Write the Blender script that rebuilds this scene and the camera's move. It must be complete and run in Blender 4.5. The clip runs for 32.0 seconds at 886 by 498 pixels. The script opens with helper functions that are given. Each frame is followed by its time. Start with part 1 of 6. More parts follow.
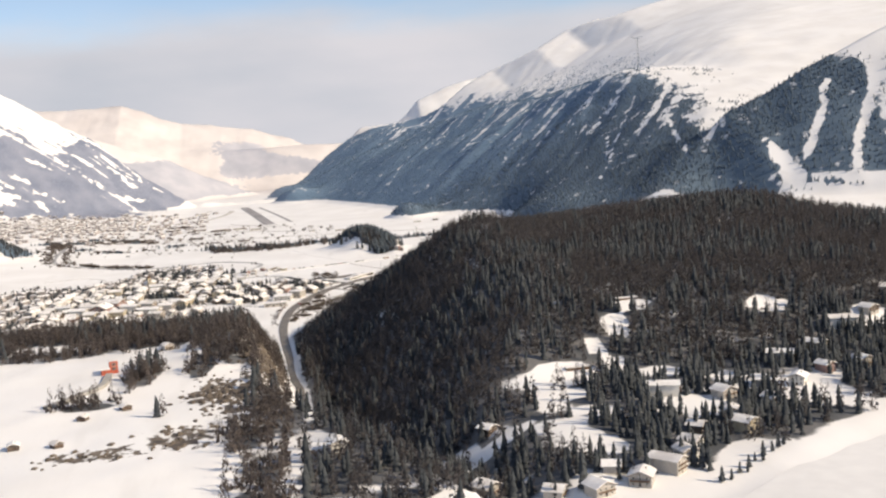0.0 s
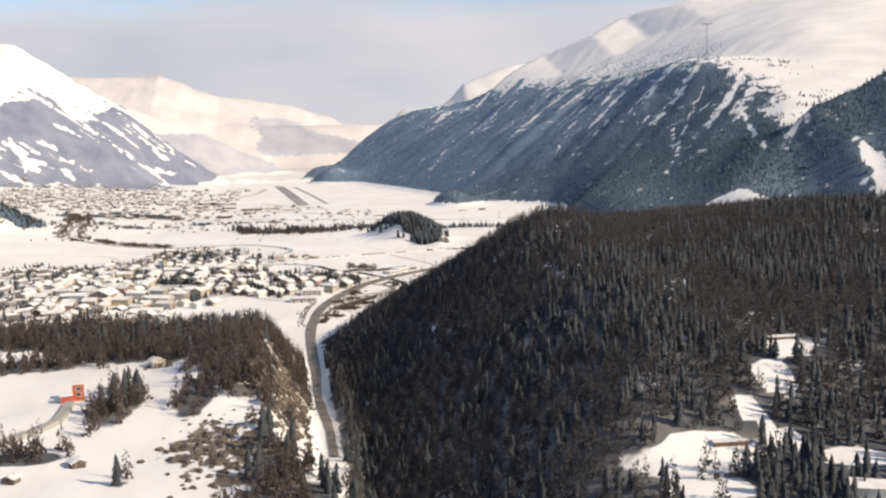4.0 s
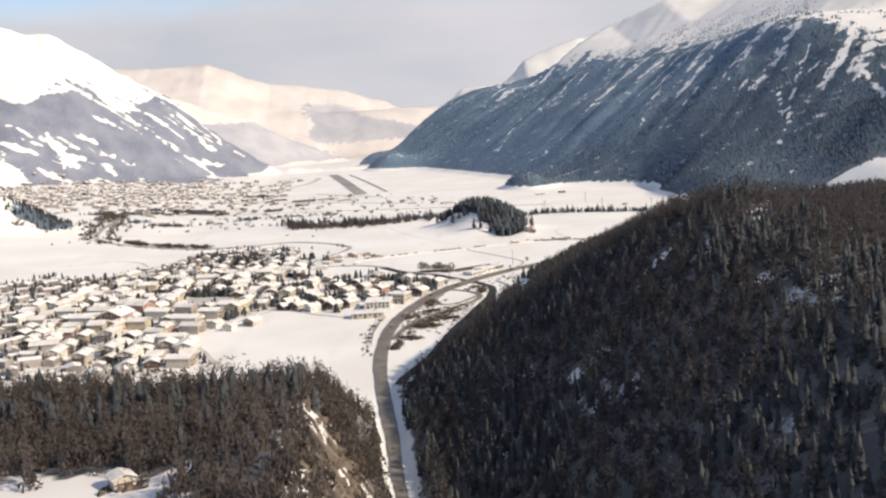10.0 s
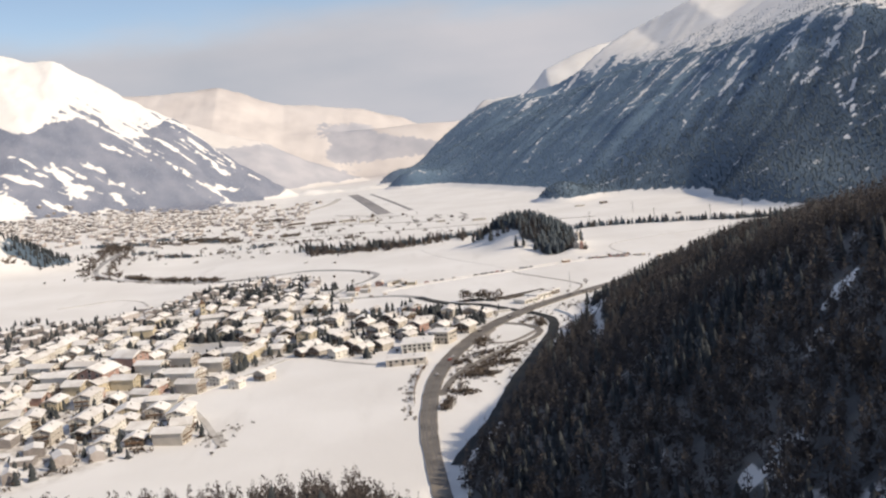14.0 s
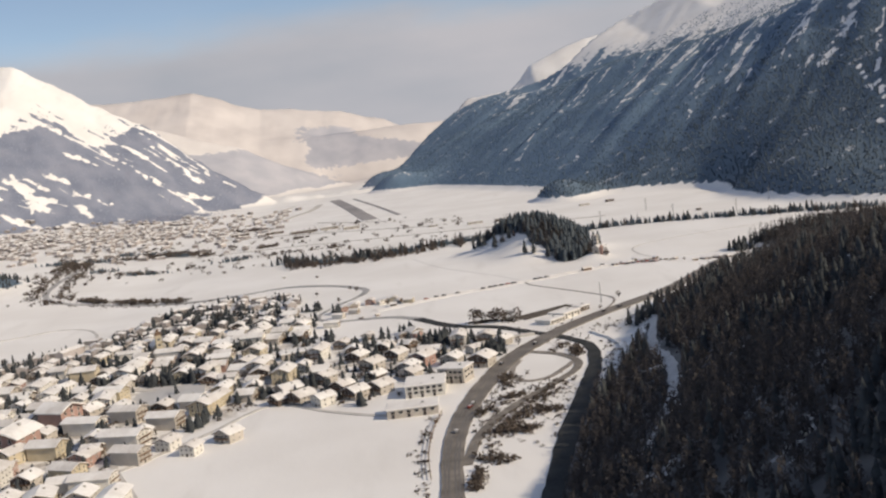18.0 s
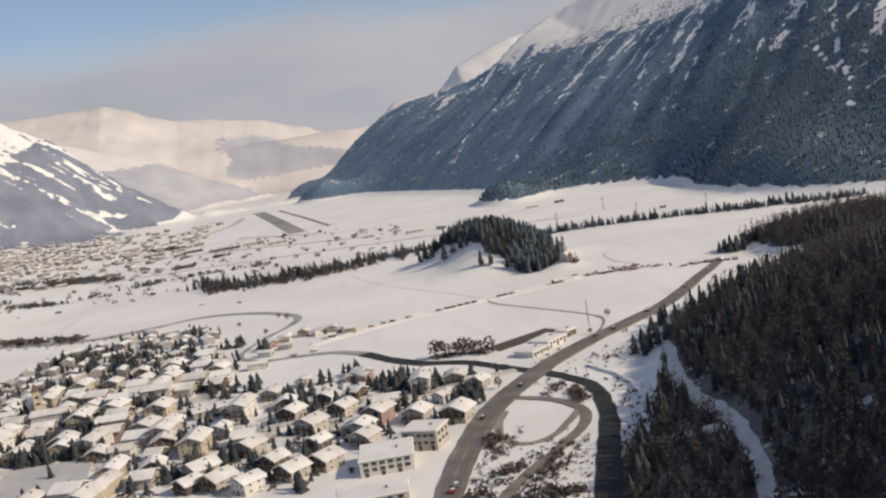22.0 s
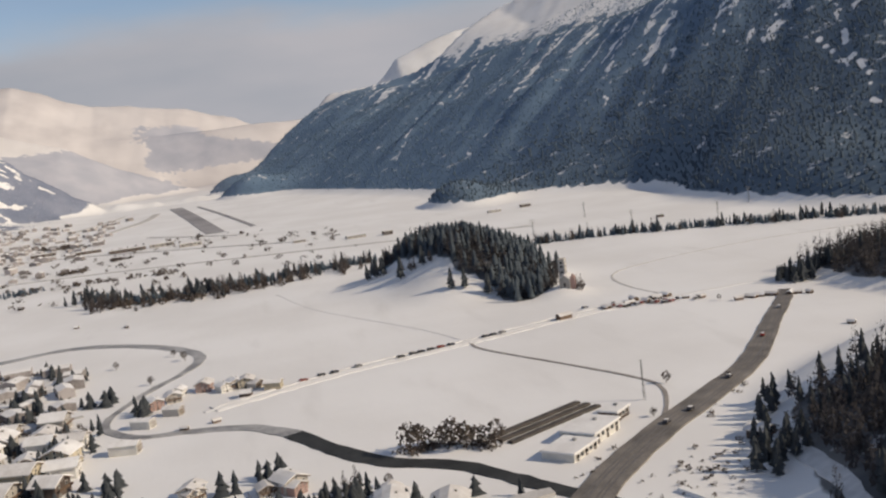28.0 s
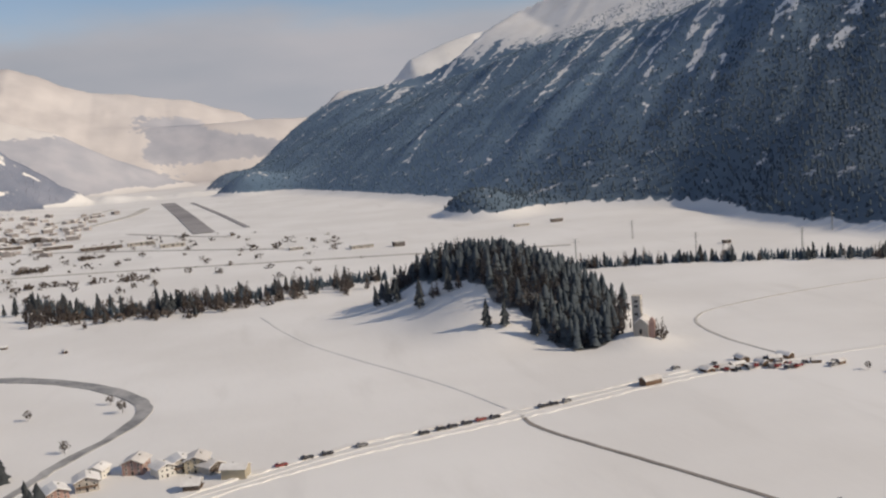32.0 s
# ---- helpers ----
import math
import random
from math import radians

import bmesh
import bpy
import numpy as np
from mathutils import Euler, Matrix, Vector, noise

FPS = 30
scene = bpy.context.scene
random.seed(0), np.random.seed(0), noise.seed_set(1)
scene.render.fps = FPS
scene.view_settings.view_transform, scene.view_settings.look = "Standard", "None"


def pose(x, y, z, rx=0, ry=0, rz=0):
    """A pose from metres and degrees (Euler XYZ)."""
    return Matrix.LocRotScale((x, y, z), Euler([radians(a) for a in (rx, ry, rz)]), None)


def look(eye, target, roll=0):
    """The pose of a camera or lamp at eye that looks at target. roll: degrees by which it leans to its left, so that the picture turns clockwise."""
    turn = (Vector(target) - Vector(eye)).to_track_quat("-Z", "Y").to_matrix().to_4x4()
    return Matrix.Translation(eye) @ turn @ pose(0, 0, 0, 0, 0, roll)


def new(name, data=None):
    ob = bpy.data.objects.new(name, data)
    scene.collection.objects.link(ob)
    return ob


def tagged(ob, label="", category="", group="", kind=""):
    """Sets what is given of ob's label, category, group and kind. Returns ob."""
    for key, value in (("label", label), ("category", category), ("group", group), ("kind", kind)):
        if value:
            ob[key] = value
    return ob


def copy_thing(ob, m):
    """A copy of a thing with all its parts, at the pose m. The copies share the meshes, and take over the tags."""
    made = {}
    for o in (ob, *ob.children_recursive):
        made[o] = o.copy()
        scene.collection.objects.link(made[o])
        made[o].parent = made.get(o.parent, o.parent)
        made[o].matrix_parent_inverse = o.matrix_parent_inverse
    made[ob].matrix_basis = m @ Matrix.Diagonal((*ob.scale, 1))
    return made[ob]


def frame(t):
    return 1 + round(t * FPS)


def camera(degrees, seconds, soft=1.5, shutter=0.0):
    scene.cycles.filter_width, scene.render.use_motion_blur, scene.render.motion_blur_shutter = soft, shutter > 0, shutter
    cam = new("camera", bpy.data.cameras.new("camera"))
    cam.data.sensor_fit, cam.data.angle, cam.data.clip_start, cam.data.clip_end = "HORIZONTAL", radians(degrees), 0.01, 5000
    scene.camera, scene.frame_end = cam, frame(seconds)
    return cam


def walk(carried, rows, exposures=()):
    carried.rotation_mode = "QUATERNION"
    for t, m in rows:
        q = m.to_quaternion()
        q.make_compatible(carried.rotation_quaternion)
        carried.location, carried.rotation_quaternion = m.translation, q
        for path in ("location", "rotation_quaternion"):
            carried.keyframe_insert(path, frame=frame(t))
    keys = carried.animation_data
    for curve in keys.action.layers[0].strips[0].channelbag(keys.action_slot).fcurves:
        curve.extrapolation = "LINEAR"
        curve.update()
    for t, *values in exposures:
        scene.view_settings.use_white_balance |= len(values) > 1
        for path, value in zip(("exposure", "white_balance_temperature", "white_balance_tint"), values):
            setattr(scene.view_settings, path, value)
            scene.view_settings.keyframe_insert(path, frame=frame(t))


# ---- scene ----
cam = camera(46.78, 32.0, soft=2.3)
PATH = [
    (0.0, pose(-1.15, -210.05, 167.25, 83.70, 3.90, -9.16)),
    (0.5, pose(-0.85, -190.61, 166.17, 83.69, 4.49, -8.53)),
    (1.0, pose(-0.57, -171.18, 165.09, 83.25, 4.19, -8.01)),
    (1.5, pose(-0.30, -151.79, 164.00, 83.09, 3.73, -7.94)),
    (2.0, pose(-0.06, -132.45, 162.90, 83.36, 3.39, -8.16)),
    (2.5, pose(0.14, -113.18, 161.78, 83.33, 3.58, -8.42)),
    (3.0, pose(0.30, -94.00, 160.65, 82.93, 3.44, -8.26)),
    (3.5, pose(0.39, -74.93, 159.49, 83.00, 1.76, -7.60)),
    (5.5, pose(0.00, 0.00, 154.58, 83.43, 0.89, -6.44)),
    (6.0, pose(-0.34, 18.30, 153.26, 83.41, 1.68, -5.89)),
    (6.5, pose(-0.79, 36.39, 151.90, 83.36, 2.23, -5.16)),
    (7.0, pose(-1.35, 54.31, 150.51, 83.19, 2.80, -4.45)),
    (7.5, pose(-2.01, 72.05, 149.08, 82.86, 3.17, -4.14)),
    (8.0, pose(-2.75, 89.66, 147.64, 82.66, 2.03, -4.17)),
    (8.5, pose(-3.57, 107.15, 146.17, 82.43, 1.77, -4.58)),
    (9.0, pose(-4.46, 124.54, 144.70, 82.31, 2.25, -4.82)),
    (9.5, pose(-5.40, 141.86, 143.23, 82.26, 2.96, -4.59)),
    (10.0, pose(-6.40, 159.13, 141.76, 82.42, 3.31, -4.05)),
    (10.5, pose(-7.43, 176.37, 140.30, 83.21, 2.73, -3.40)),
    (11.0, pose(-8.50, 193.60, 138.87, 83.48, 3.26, -3.39)),
    (11.5, pose(-9.58, 210.84, 137.45, 83.62, 3.05, -3.46)),
    (12.0, pose(-10.67, 228.13, 136.08, 83.90, 3.29, -3.61)),
    (12.5, pose(-11.77, 245.47, 134.73, 84.24, 4.25, -3.60)),
    (13.0, pose(-12.86, 262.84, 133.43, 84.03, 5.27, -3.38)),
    (13.5, pose(-13.94, 280.24, 132.16, 83.58, 5.72, -3.13)),
    (15.5, pose(-18.00, 349.54, 127.43, 83.35, 6.05, -3.68)),
    (16.0, pose(-18.92, 366.69, 126.33, 83.57, 7.03, -3.81)),
    (16.5, pose(-19.79, 383.73, 125.25, 83.65, 7.60, -3.87)),
    (17.0, pose(-20.61, 400.63, 124.20, 83.60, 7.56, -3.95)),
    (17.5, pose(-21.36, 417.37, 123.18, 83.59, 7.13, -4.04)),
    (18.0, pose(-22.04, 433.94, 122.18, 83.53, 7.21, -4.31)),
    (18.5, pose(-22.65, 450.31, 121.20, 83.06, 8.15, -4.80)),
    (19.0, pose(-23.18, 466.51, 120.24, 82.54, 9.88, -5.32)),
    (19.5, pose(-23.62, 482.56, 119.29, 82.65, 10.67, -5.54)),
    (20.0, pose(-23.97, 498.50, 118.36, 82.89, 11.28, -5.74)),
    (20.5, pose(-24.23, 514.34, 117.45, 83.18, 10.88, -6.27)),
    (21.0, pose(-24.39, 530.13, 116.53, 83.36, 10.61, -7.24)),
    (21.5, pose(-24.45, 545.89, 115.63, 83.41, 9.82, -8.06)),
    (22.0, pose(-24.39, 561.64, 114.72, 83.32, 9.14, -8.61)),
    (22.5, pose(-24.23, 577.41, 113.81, 83.00, 9.97, -9.09)),
    (23.0, pose(-23.94, 593.24, 112.90, 82.89, 10.41, -9.43)),
    (23.5, pose(-23.53, 609.15, 111.98, 83.05, 10.33, -9.72)),
    (24.0, pose(-23.00, 625.17, 111.04, 83.07, 9.20, -10.06)),
    (24.5, pose(-22.33, 641.32, 110.10, 82.96, 8.11, -10.30)),
    (25.0, pose(-21.52, 657.64, 109.13, 82.86, 7.19, -10.61)),
    (25.5, pose(-20.58, 674.14, 108.15, 82.45, 7.11, -11.11)),
    (27.5, pose(-15.58, 741.82, 104.05, 83.25, 6.65, -11.63)),
    (28.0, pose(-14.08, 759.08, 102.99, 82.87, 7.16, -12.43)),
    (28.5, pose(-12.50, 776.45, 101.91, 82.48, 7.22, -13.06)),
    (29.0, pose(-10.84, 793.92, 100.83, 82.33, 5.56, -12.45)),
    (29.5, pose(-9.13, 811.48, 99.74, 83.43, 4.92, -11.63)),
    (30.0, pose(-7.37, 829.10, 98.64, 83.93, 5.07, -11.14)),
    (30.5, pose(-5.56, 846.78, 97.54, 83.56, 4.83, -11.00)),
    (31.0, pose(-3.72, 864.49, 96.43, 83.38, 4.62, -11.33)),
    (31.5, pose(-1.87, 882.24, 95.31, 83.34, 4.62, -11.94)),
    (32.0, pose(-0.00, 900.00, 94.20, 83.37, 4.29, -11.99)),
]
walk(cam, PATH, [(0, 0.30, 6750, 10), (6, 0.30, 6750, 10), (9, 0.30, 6750, 10), (13, 0.12, 6680, 10), (19, -0.22, 6720, 10), (24, -0.27, 6630, 10), (28, -0.36, 6640, 10), (32, -0.40, 6620, 10)])

# ---------------------------------------------------------------- light
SUN_AZ, SUN_EL = radians(119), radians(31.5)
sun_dir = Vector((math.sin(SUN_AZ) * math.cos(SUN_EL), math.cos(SUN_AZ) * math.cos(SUN_EL), math.sin(SUN_EL)))
sun = new("sun", bpy.data.lights.new("sun", "SUN"))
sun.data.energy, sun.data.angle, sun.data.color = 4.45, radians(0.53), (1.0, 0.855, 0.665)
sun.matrix_world = look((0, 0, 600), Vector((0, 0, 600)) - sun_dir)

world = bpy.data.worlds.new("winter_sky")
scene.world = world
world.use_nodes = True
wt = world.node_tree
for nd in list(wt.nodes):
    wt.nodes.remove(nd)
w_out = wt.nodes.new("ShaderNodeOutputWorld")
w_sky = wt.nodes.new("ShaderNodeTexSky")
w_sky.sky_type, w_sky.sun_disc = "NISHITA", False
w_sky.sun_elevation, w_sky.sun_rotation = SUN_EL, SUN_AZ
w_sky.altitude, w_sky.dust_density, w_sky.air_density, w_sky.ozone_density = 1800, 0.3, 1.0, 2.5
w_bg = wt.nodes.new("ShaderNodeBackground")
w_bg.inputs["Strength"].default_value = 0.118
w_cloud = wt.nodes.new("ShaderNodeBackground")
w_cloud.inputs["Color"].default_value = (0.64, 0.64, 0.67, 1)
w_cloud.inputs["Strength"].default_value = 0.86
w_tc = wt.nodes.new("ShaderNodeTexCoord")
w_map = wt.nodes.new("ShaderNodeMapping")
w_map.inputs["Scale"].default_value = (2.2, 2.2, 7.0)
w_noise = wt.nodes.new("ShaderNodeTexNoise")
w_noise.inputs["Scale"].default_value, w_noise.inputs["Detail"].default_value = 1.6, 6.0
w_noise.inputs["Roughness"].default_value = 0.55
w_sep = wt.nodes.new("ShaderNodeSeparateXYZ")
w_low = wt.nodes.new("ShaderNodeMapRange")          # a cloud bank low over the valley's end
w_low.interpolation_type = "SMOOTHSTEP"
w_low.inputs["From Min"].default_value, w_low.inputs["From Max"].default_value = 0.19, 0.03
w_add = wt.nodes.new("ShaderNodeMath")
w_add.operation = "MULTIPLY_ADD"
w_add.inputs[1].default_value = 0.75
w_rmp = wt.nodes.new("ShaderNodeMapRange")
w_rmp.interpolation_type = "SMOOTHSTEP"
w_rmp.inputs["From Min"].default_value, w_rmp.inputs["From Max"].default_value = 0.62, 1.05
w_rmp.inputs["To Min"].default_value = 0.24         # a thin high veil everywhere
w_mix = wt.nodes.new("ShaderNodeMixShader")
w_map2 = wt.nodes.new("ShaderNodeMapping")
w_map2.inputs["Scale"].default_value = (3.0, 3.0, 9.0)
w_map2.inputs["Location"].default_value = (0.7, 0.2, 0.0)
w_noise2 = wt.nodes.new("ShaderNodeTexNoise")
w_noise2.inputs["Scale"].default_value, w_noise2.inputs["Detail"].default_value = 1.3, 5.0
w_rmp2 = wt.nodes.new("ShaderNodeMapRange")
w_rmp2.inputs["From Min"].default_value, w_rmp2.inputs["From Max"].default_value = 0.33, 0.66
w_tone = wt.nodes.new("ShaderNodeMix")              # thin blue-grey and bright warm cloud
w_tone.data_type = "RGBA"
w_tone.inputs["A"].default_value, w_tone.inputs["B"].default_value = (0.53, 0.56, 0.635, 1), (0.665, 0.66, 0.715, 1)
ln = wt.links.new
ln(w_tc.outputs["Generated"], w_map.inputs["Vector"])
ln(w_tc.outputs["Generated"], w_map2.inputs["Vector"])
ln(w_map2.outputs["Vector"], w_noise2.inputs["Vector"])
ln(w_noise2.outputs["Fac"], w_rmp2.inputs["Value"])
ln(w_rmp2.outputs["Result"], w_tone.inputs["Factor"])
ln(w_tone.outputs["Result"], w_cloud.inputs["Color"])
ln(w_map.outputs["Vector"], w_noise.inputs["Vector"])
ln(w_tc.outputs["Generated"], w_sep.inputs["Vector"])
ln(w_sep.outputs["Z"], w_low.inputs["Value"])
ln(w_noise.outputs["Fac"], w_add.inputs[0])
ln(w_low.outputs["Result"], w_add.inputs[2])
ln(w_add.outputs["Value"], w_rmp.inputs["Value"])
ln(w_rmp.outputs["Result"], w_mix.inputs["Fac"])
ln(w_sky.outputs["Color"], w_bg.inputs["Color"])
ln(w_bg.outputs["Background"], w_mix.inputs[1])
ln(w_cloud.outputs["Background"], w_mix.inputs[2])
ln(w_mix.outputs["Shader"], w_out.inputs["Surface"])


# ---------------------------------------------------------------- materials
def mat(name, color, rough=0.8, dark=None, scale=0.3, scale2=6.0, bump=0.0, metal=0.0, island=0.0, obj=0.0, spec=0.3, thin=0.0):
    """A surface with two scales of colour variation, fine relief, and a shift from piece to piece."""
    m = bpy.data.materials.new(name)
    m.use_nodes = True
    t = m.node_tree
    bs = t.nodes["Principled BSDF"]
    bs.inputs["Roughness"].default_value, bs.inputs["Metallic"].default_value = rough, metal
    bs.inputs["Specular IOR Level"].default_value = spec
    dark = dark or tuple(c * 0.72 for c in color)
    geo = t.nodes.new("ShaderNodeNewGeometry")
    n1 = t.nodes.new("ShaderNodeTexNoise")
    n1.inputs["Scale"].default_value, n1.inputs["Detail"].default_value = scale, 5
    n2 = t.nodes.new("ShaderNodeTexNoise")
    n2.inputs["Scale"].default_value, n2.inputs["Detail"].default_value = scale2, 3
    for n in (n1, n2):
        t.links.new(geo.outputs["Position"], n.inputs["Vector"])
    add = t.nodes.new("ShaderNodeMath")
    add.operation = "MULTIPLY_ADD"
    add.inputs[1].default_value = 0.45
    t.links.new(n2.outputs["Fac"], add.inputs[0])
    t.links.new(n1.outputs["Fac"], add.inputs[2])
    rg = t.nodes.new("ShaderNodeMapRange")
    rg.inputs["From Min"].default_value, rg.inputs["From Max"].default_value = 0.5, 0.95
    t.links.new(add.outputs["Value"], rg.inputs["Value"])
    fac = rg.outputs["Result"]
    if island or obj:
        rnd = geo.outputs["Random Per Island"]
        if obj:
            rnd = t.nodes.new("ShaderNodeObjectInfo").outputs["Random"]
        ma = t.nodes.new("ShaderNodeMath")
        ma.operation = "MULTIPLY_ADD"
        ma.inputs[1].default_value = island or obj
        t.links.new(rnd, ma.inputs[0])
        t.links.new(fac, ma.inputs[2])
        sb = t.nodes.new("ShaderNodeMath")
        sb.operation = "SUBTRACT"
        sb.use_clamp = True
        sb.inputs[1].default_value = (island or obj) * 0.5
        t.links.new(ma.outputs["Value"], sb.inputs[0])
        fac = sb.outputs["Value"]
    mx = t.nodes.new("ShaderNodeMix")
    mx.data_type = "RGBA"
    mx.inputs["A"].default_value, mx.inputs["B"].default_value = (*dark, 1), (*color, 1)
    t.links.new(fac, mx.inputs["Factor"])
    t.links.new(mx.outputs["Result"], bs.inputs["Base Color"])
    if bump:
        bp = t.nodes.new("ShaderNodeBump")
        bp.inputs["Strength"].default_value, bp.inputs["Distance"].default_value = bump, 0.3
        t.links.new(n2.outputs["Fac"], bp.inputs["Height"])
        t.links.new(bp.outputs["Normal"], bs.inputs["Normal"])
    if thin:                            # twigs and needles that let light through
        tl = t.nodes.new("ShaderNodeBsdfTranslucent")
        ms = t.nodes.new("ShaderNodeMixShader")
        ms.inputs["Fac"].default_value = thin
        t.links.new(mx.outputs["Result"], tl.inputs["Color"])
        t.links.new(bs.outputs["BSDF"], ms.inputs[1])
        t.links.new(tl.outputs["BSDF"], ms.inputs[2])
        t.links.new(ms.outputs["Shader"], t.nodes["Material Output"].inputs["Surface"])
    return m


M_SPRUCE = mat("spruce_needles", (0.083, 0.092, 0.099), 0.9, (0.055, 0.063, 0.070), 0.05, 1.5, island=0.2, thin=0.25)
M_LARCH = mat("bare_larch_twigs", (0.165, 0.138, 0.124), 0.95, (0.105, 0.090, 0.084), 0.05, 1.5, island=0.12, thin=0.5)
M_DARKLARCH = mat("dark_larch_twigs", (0.120, 0.109, 0.107), 0.95, (0.083, 0.077, 0.078), 0.05, 1.5, island=0.12, thin=0.5)
M_BARK = mat("tree_bark", (0.09, 0.065, 0.05), 0.95, None, 2.0, 9.0, bump=0.4)
M_SHRUB = mat("bare_shrub_twigs", (0.20, 0.165, 0.14), 0.95, (0.11, 0.092, 0.08), 0.3, 3.0, island=0.4, thin=0.4)
M_ROCK = mat("weathered_cliff_rock", (0.19, 0.155, 0.12), 0.9, (0.07, 0.058, 0.05), 0.25, 1.4, bump=0.8)
M_ASPHALT = mat("wet_salted_asphalt", (0.265, 0.238, 0.208), 0.7, (0.12, 0.108, 0.095), 0.10, 1.4, bump=0.1)
M_TRACK = mat("packed_snow_track", (0.34, 0.31, 0.28), 0.8, (0.20, 0.18, 0.165), 0.1, 1.5, bump=0.2)
M_GROOM = mat("groomed_snow", (0.62, 0.60, 0.57), 0.8, (0.42, 0.40, 0.375), 0.12, 1.2, bump=0.15)
M_RIVER = mat("half_frozen_river", (0.50, 0.485, 0.47), 0.5, (0.13, 0.13, 0.13), 0.07, 0.5, bump=0.2)
M_RUNWAY = mat("cleared_runway_asphalt", (0.36, 0.345, 0.345), 0.8, (0.22, 0.21, 0.215), 0.01, 0.12)
M_ICE = mat("snowy_lake_ice", (0.80, 0.79, 0.77), 0.8, (0.66, 0.65, 0.64), 0.01, 0.15)
M_RSNOW = mat("roof_snow", (0.85, 0.84, 0.82), 0.75, (0.62, 0.59, 0.56), 0.12, 0.8, bump=0.2, obj=0.7)
M_HSNOW = mat("flat_roof_snow", (0.84, 0.83, 0.81), 0.75, (0.70, 0.68, 0.66), 0.12, 0.8, bump=0.2)
M_GLASS = mat("window_glass", (0.05, 0.055, 0.06), 0.12, (0.03, 0.03, 0.035), 0.5, 4.0, spec=0.6)
M_WOOD = mat("weathered_larch_wood", (0.20, 0.13, 0.085), 0.8, (0.10, 0.065, 0.045), 0.5, 3.0, bump=0.3)
M_CONC = mat("grey_concrete", (0.42, 0.40, 0.37), 0.85, (0.28, 0.27, 0.25), 0.3, 3.0, bump=0.2)
M_METAL = mat("galvanised_steel", (0.36, 0.36, 0.36), 0.45, (0.22, 0.22, 0.22), 0.5, 4.0, metal=0.6)
WALLS = {
    "cream": mat("cream_plaster", (0.54, 0.50, 0.45), 0.85, None, 0.2, 2.0, obj=0.5),
    "white": mat("white_plaster", (0.74, 0.72, 0.67), 0.85, (0.58, 0.56, 0.52), 0.2, 2.0, obj=0.5),
    "yellow": mat("yellow_plaster", (0.56, 0.49, 0.36), 0.85, None, 0.2, 2.0, obj=0.5),
    "pink": mat("faded_pink_plaster", (0.44, 0.29, 0.25), 0.85, None, 0.2, 2.0, obj=0.5),
    "brown": mat("brown_timber_cladding", (0.145, 0.115, 0.095), 0.8, (0.08, 0.06, 0.05), 0.3, 3.0, obj=0.5),
    "grey": mat("grey_render", (0.44, 0.41, 0.37), 0.85, None, 0.2, 2.0, obj=0.5),
}


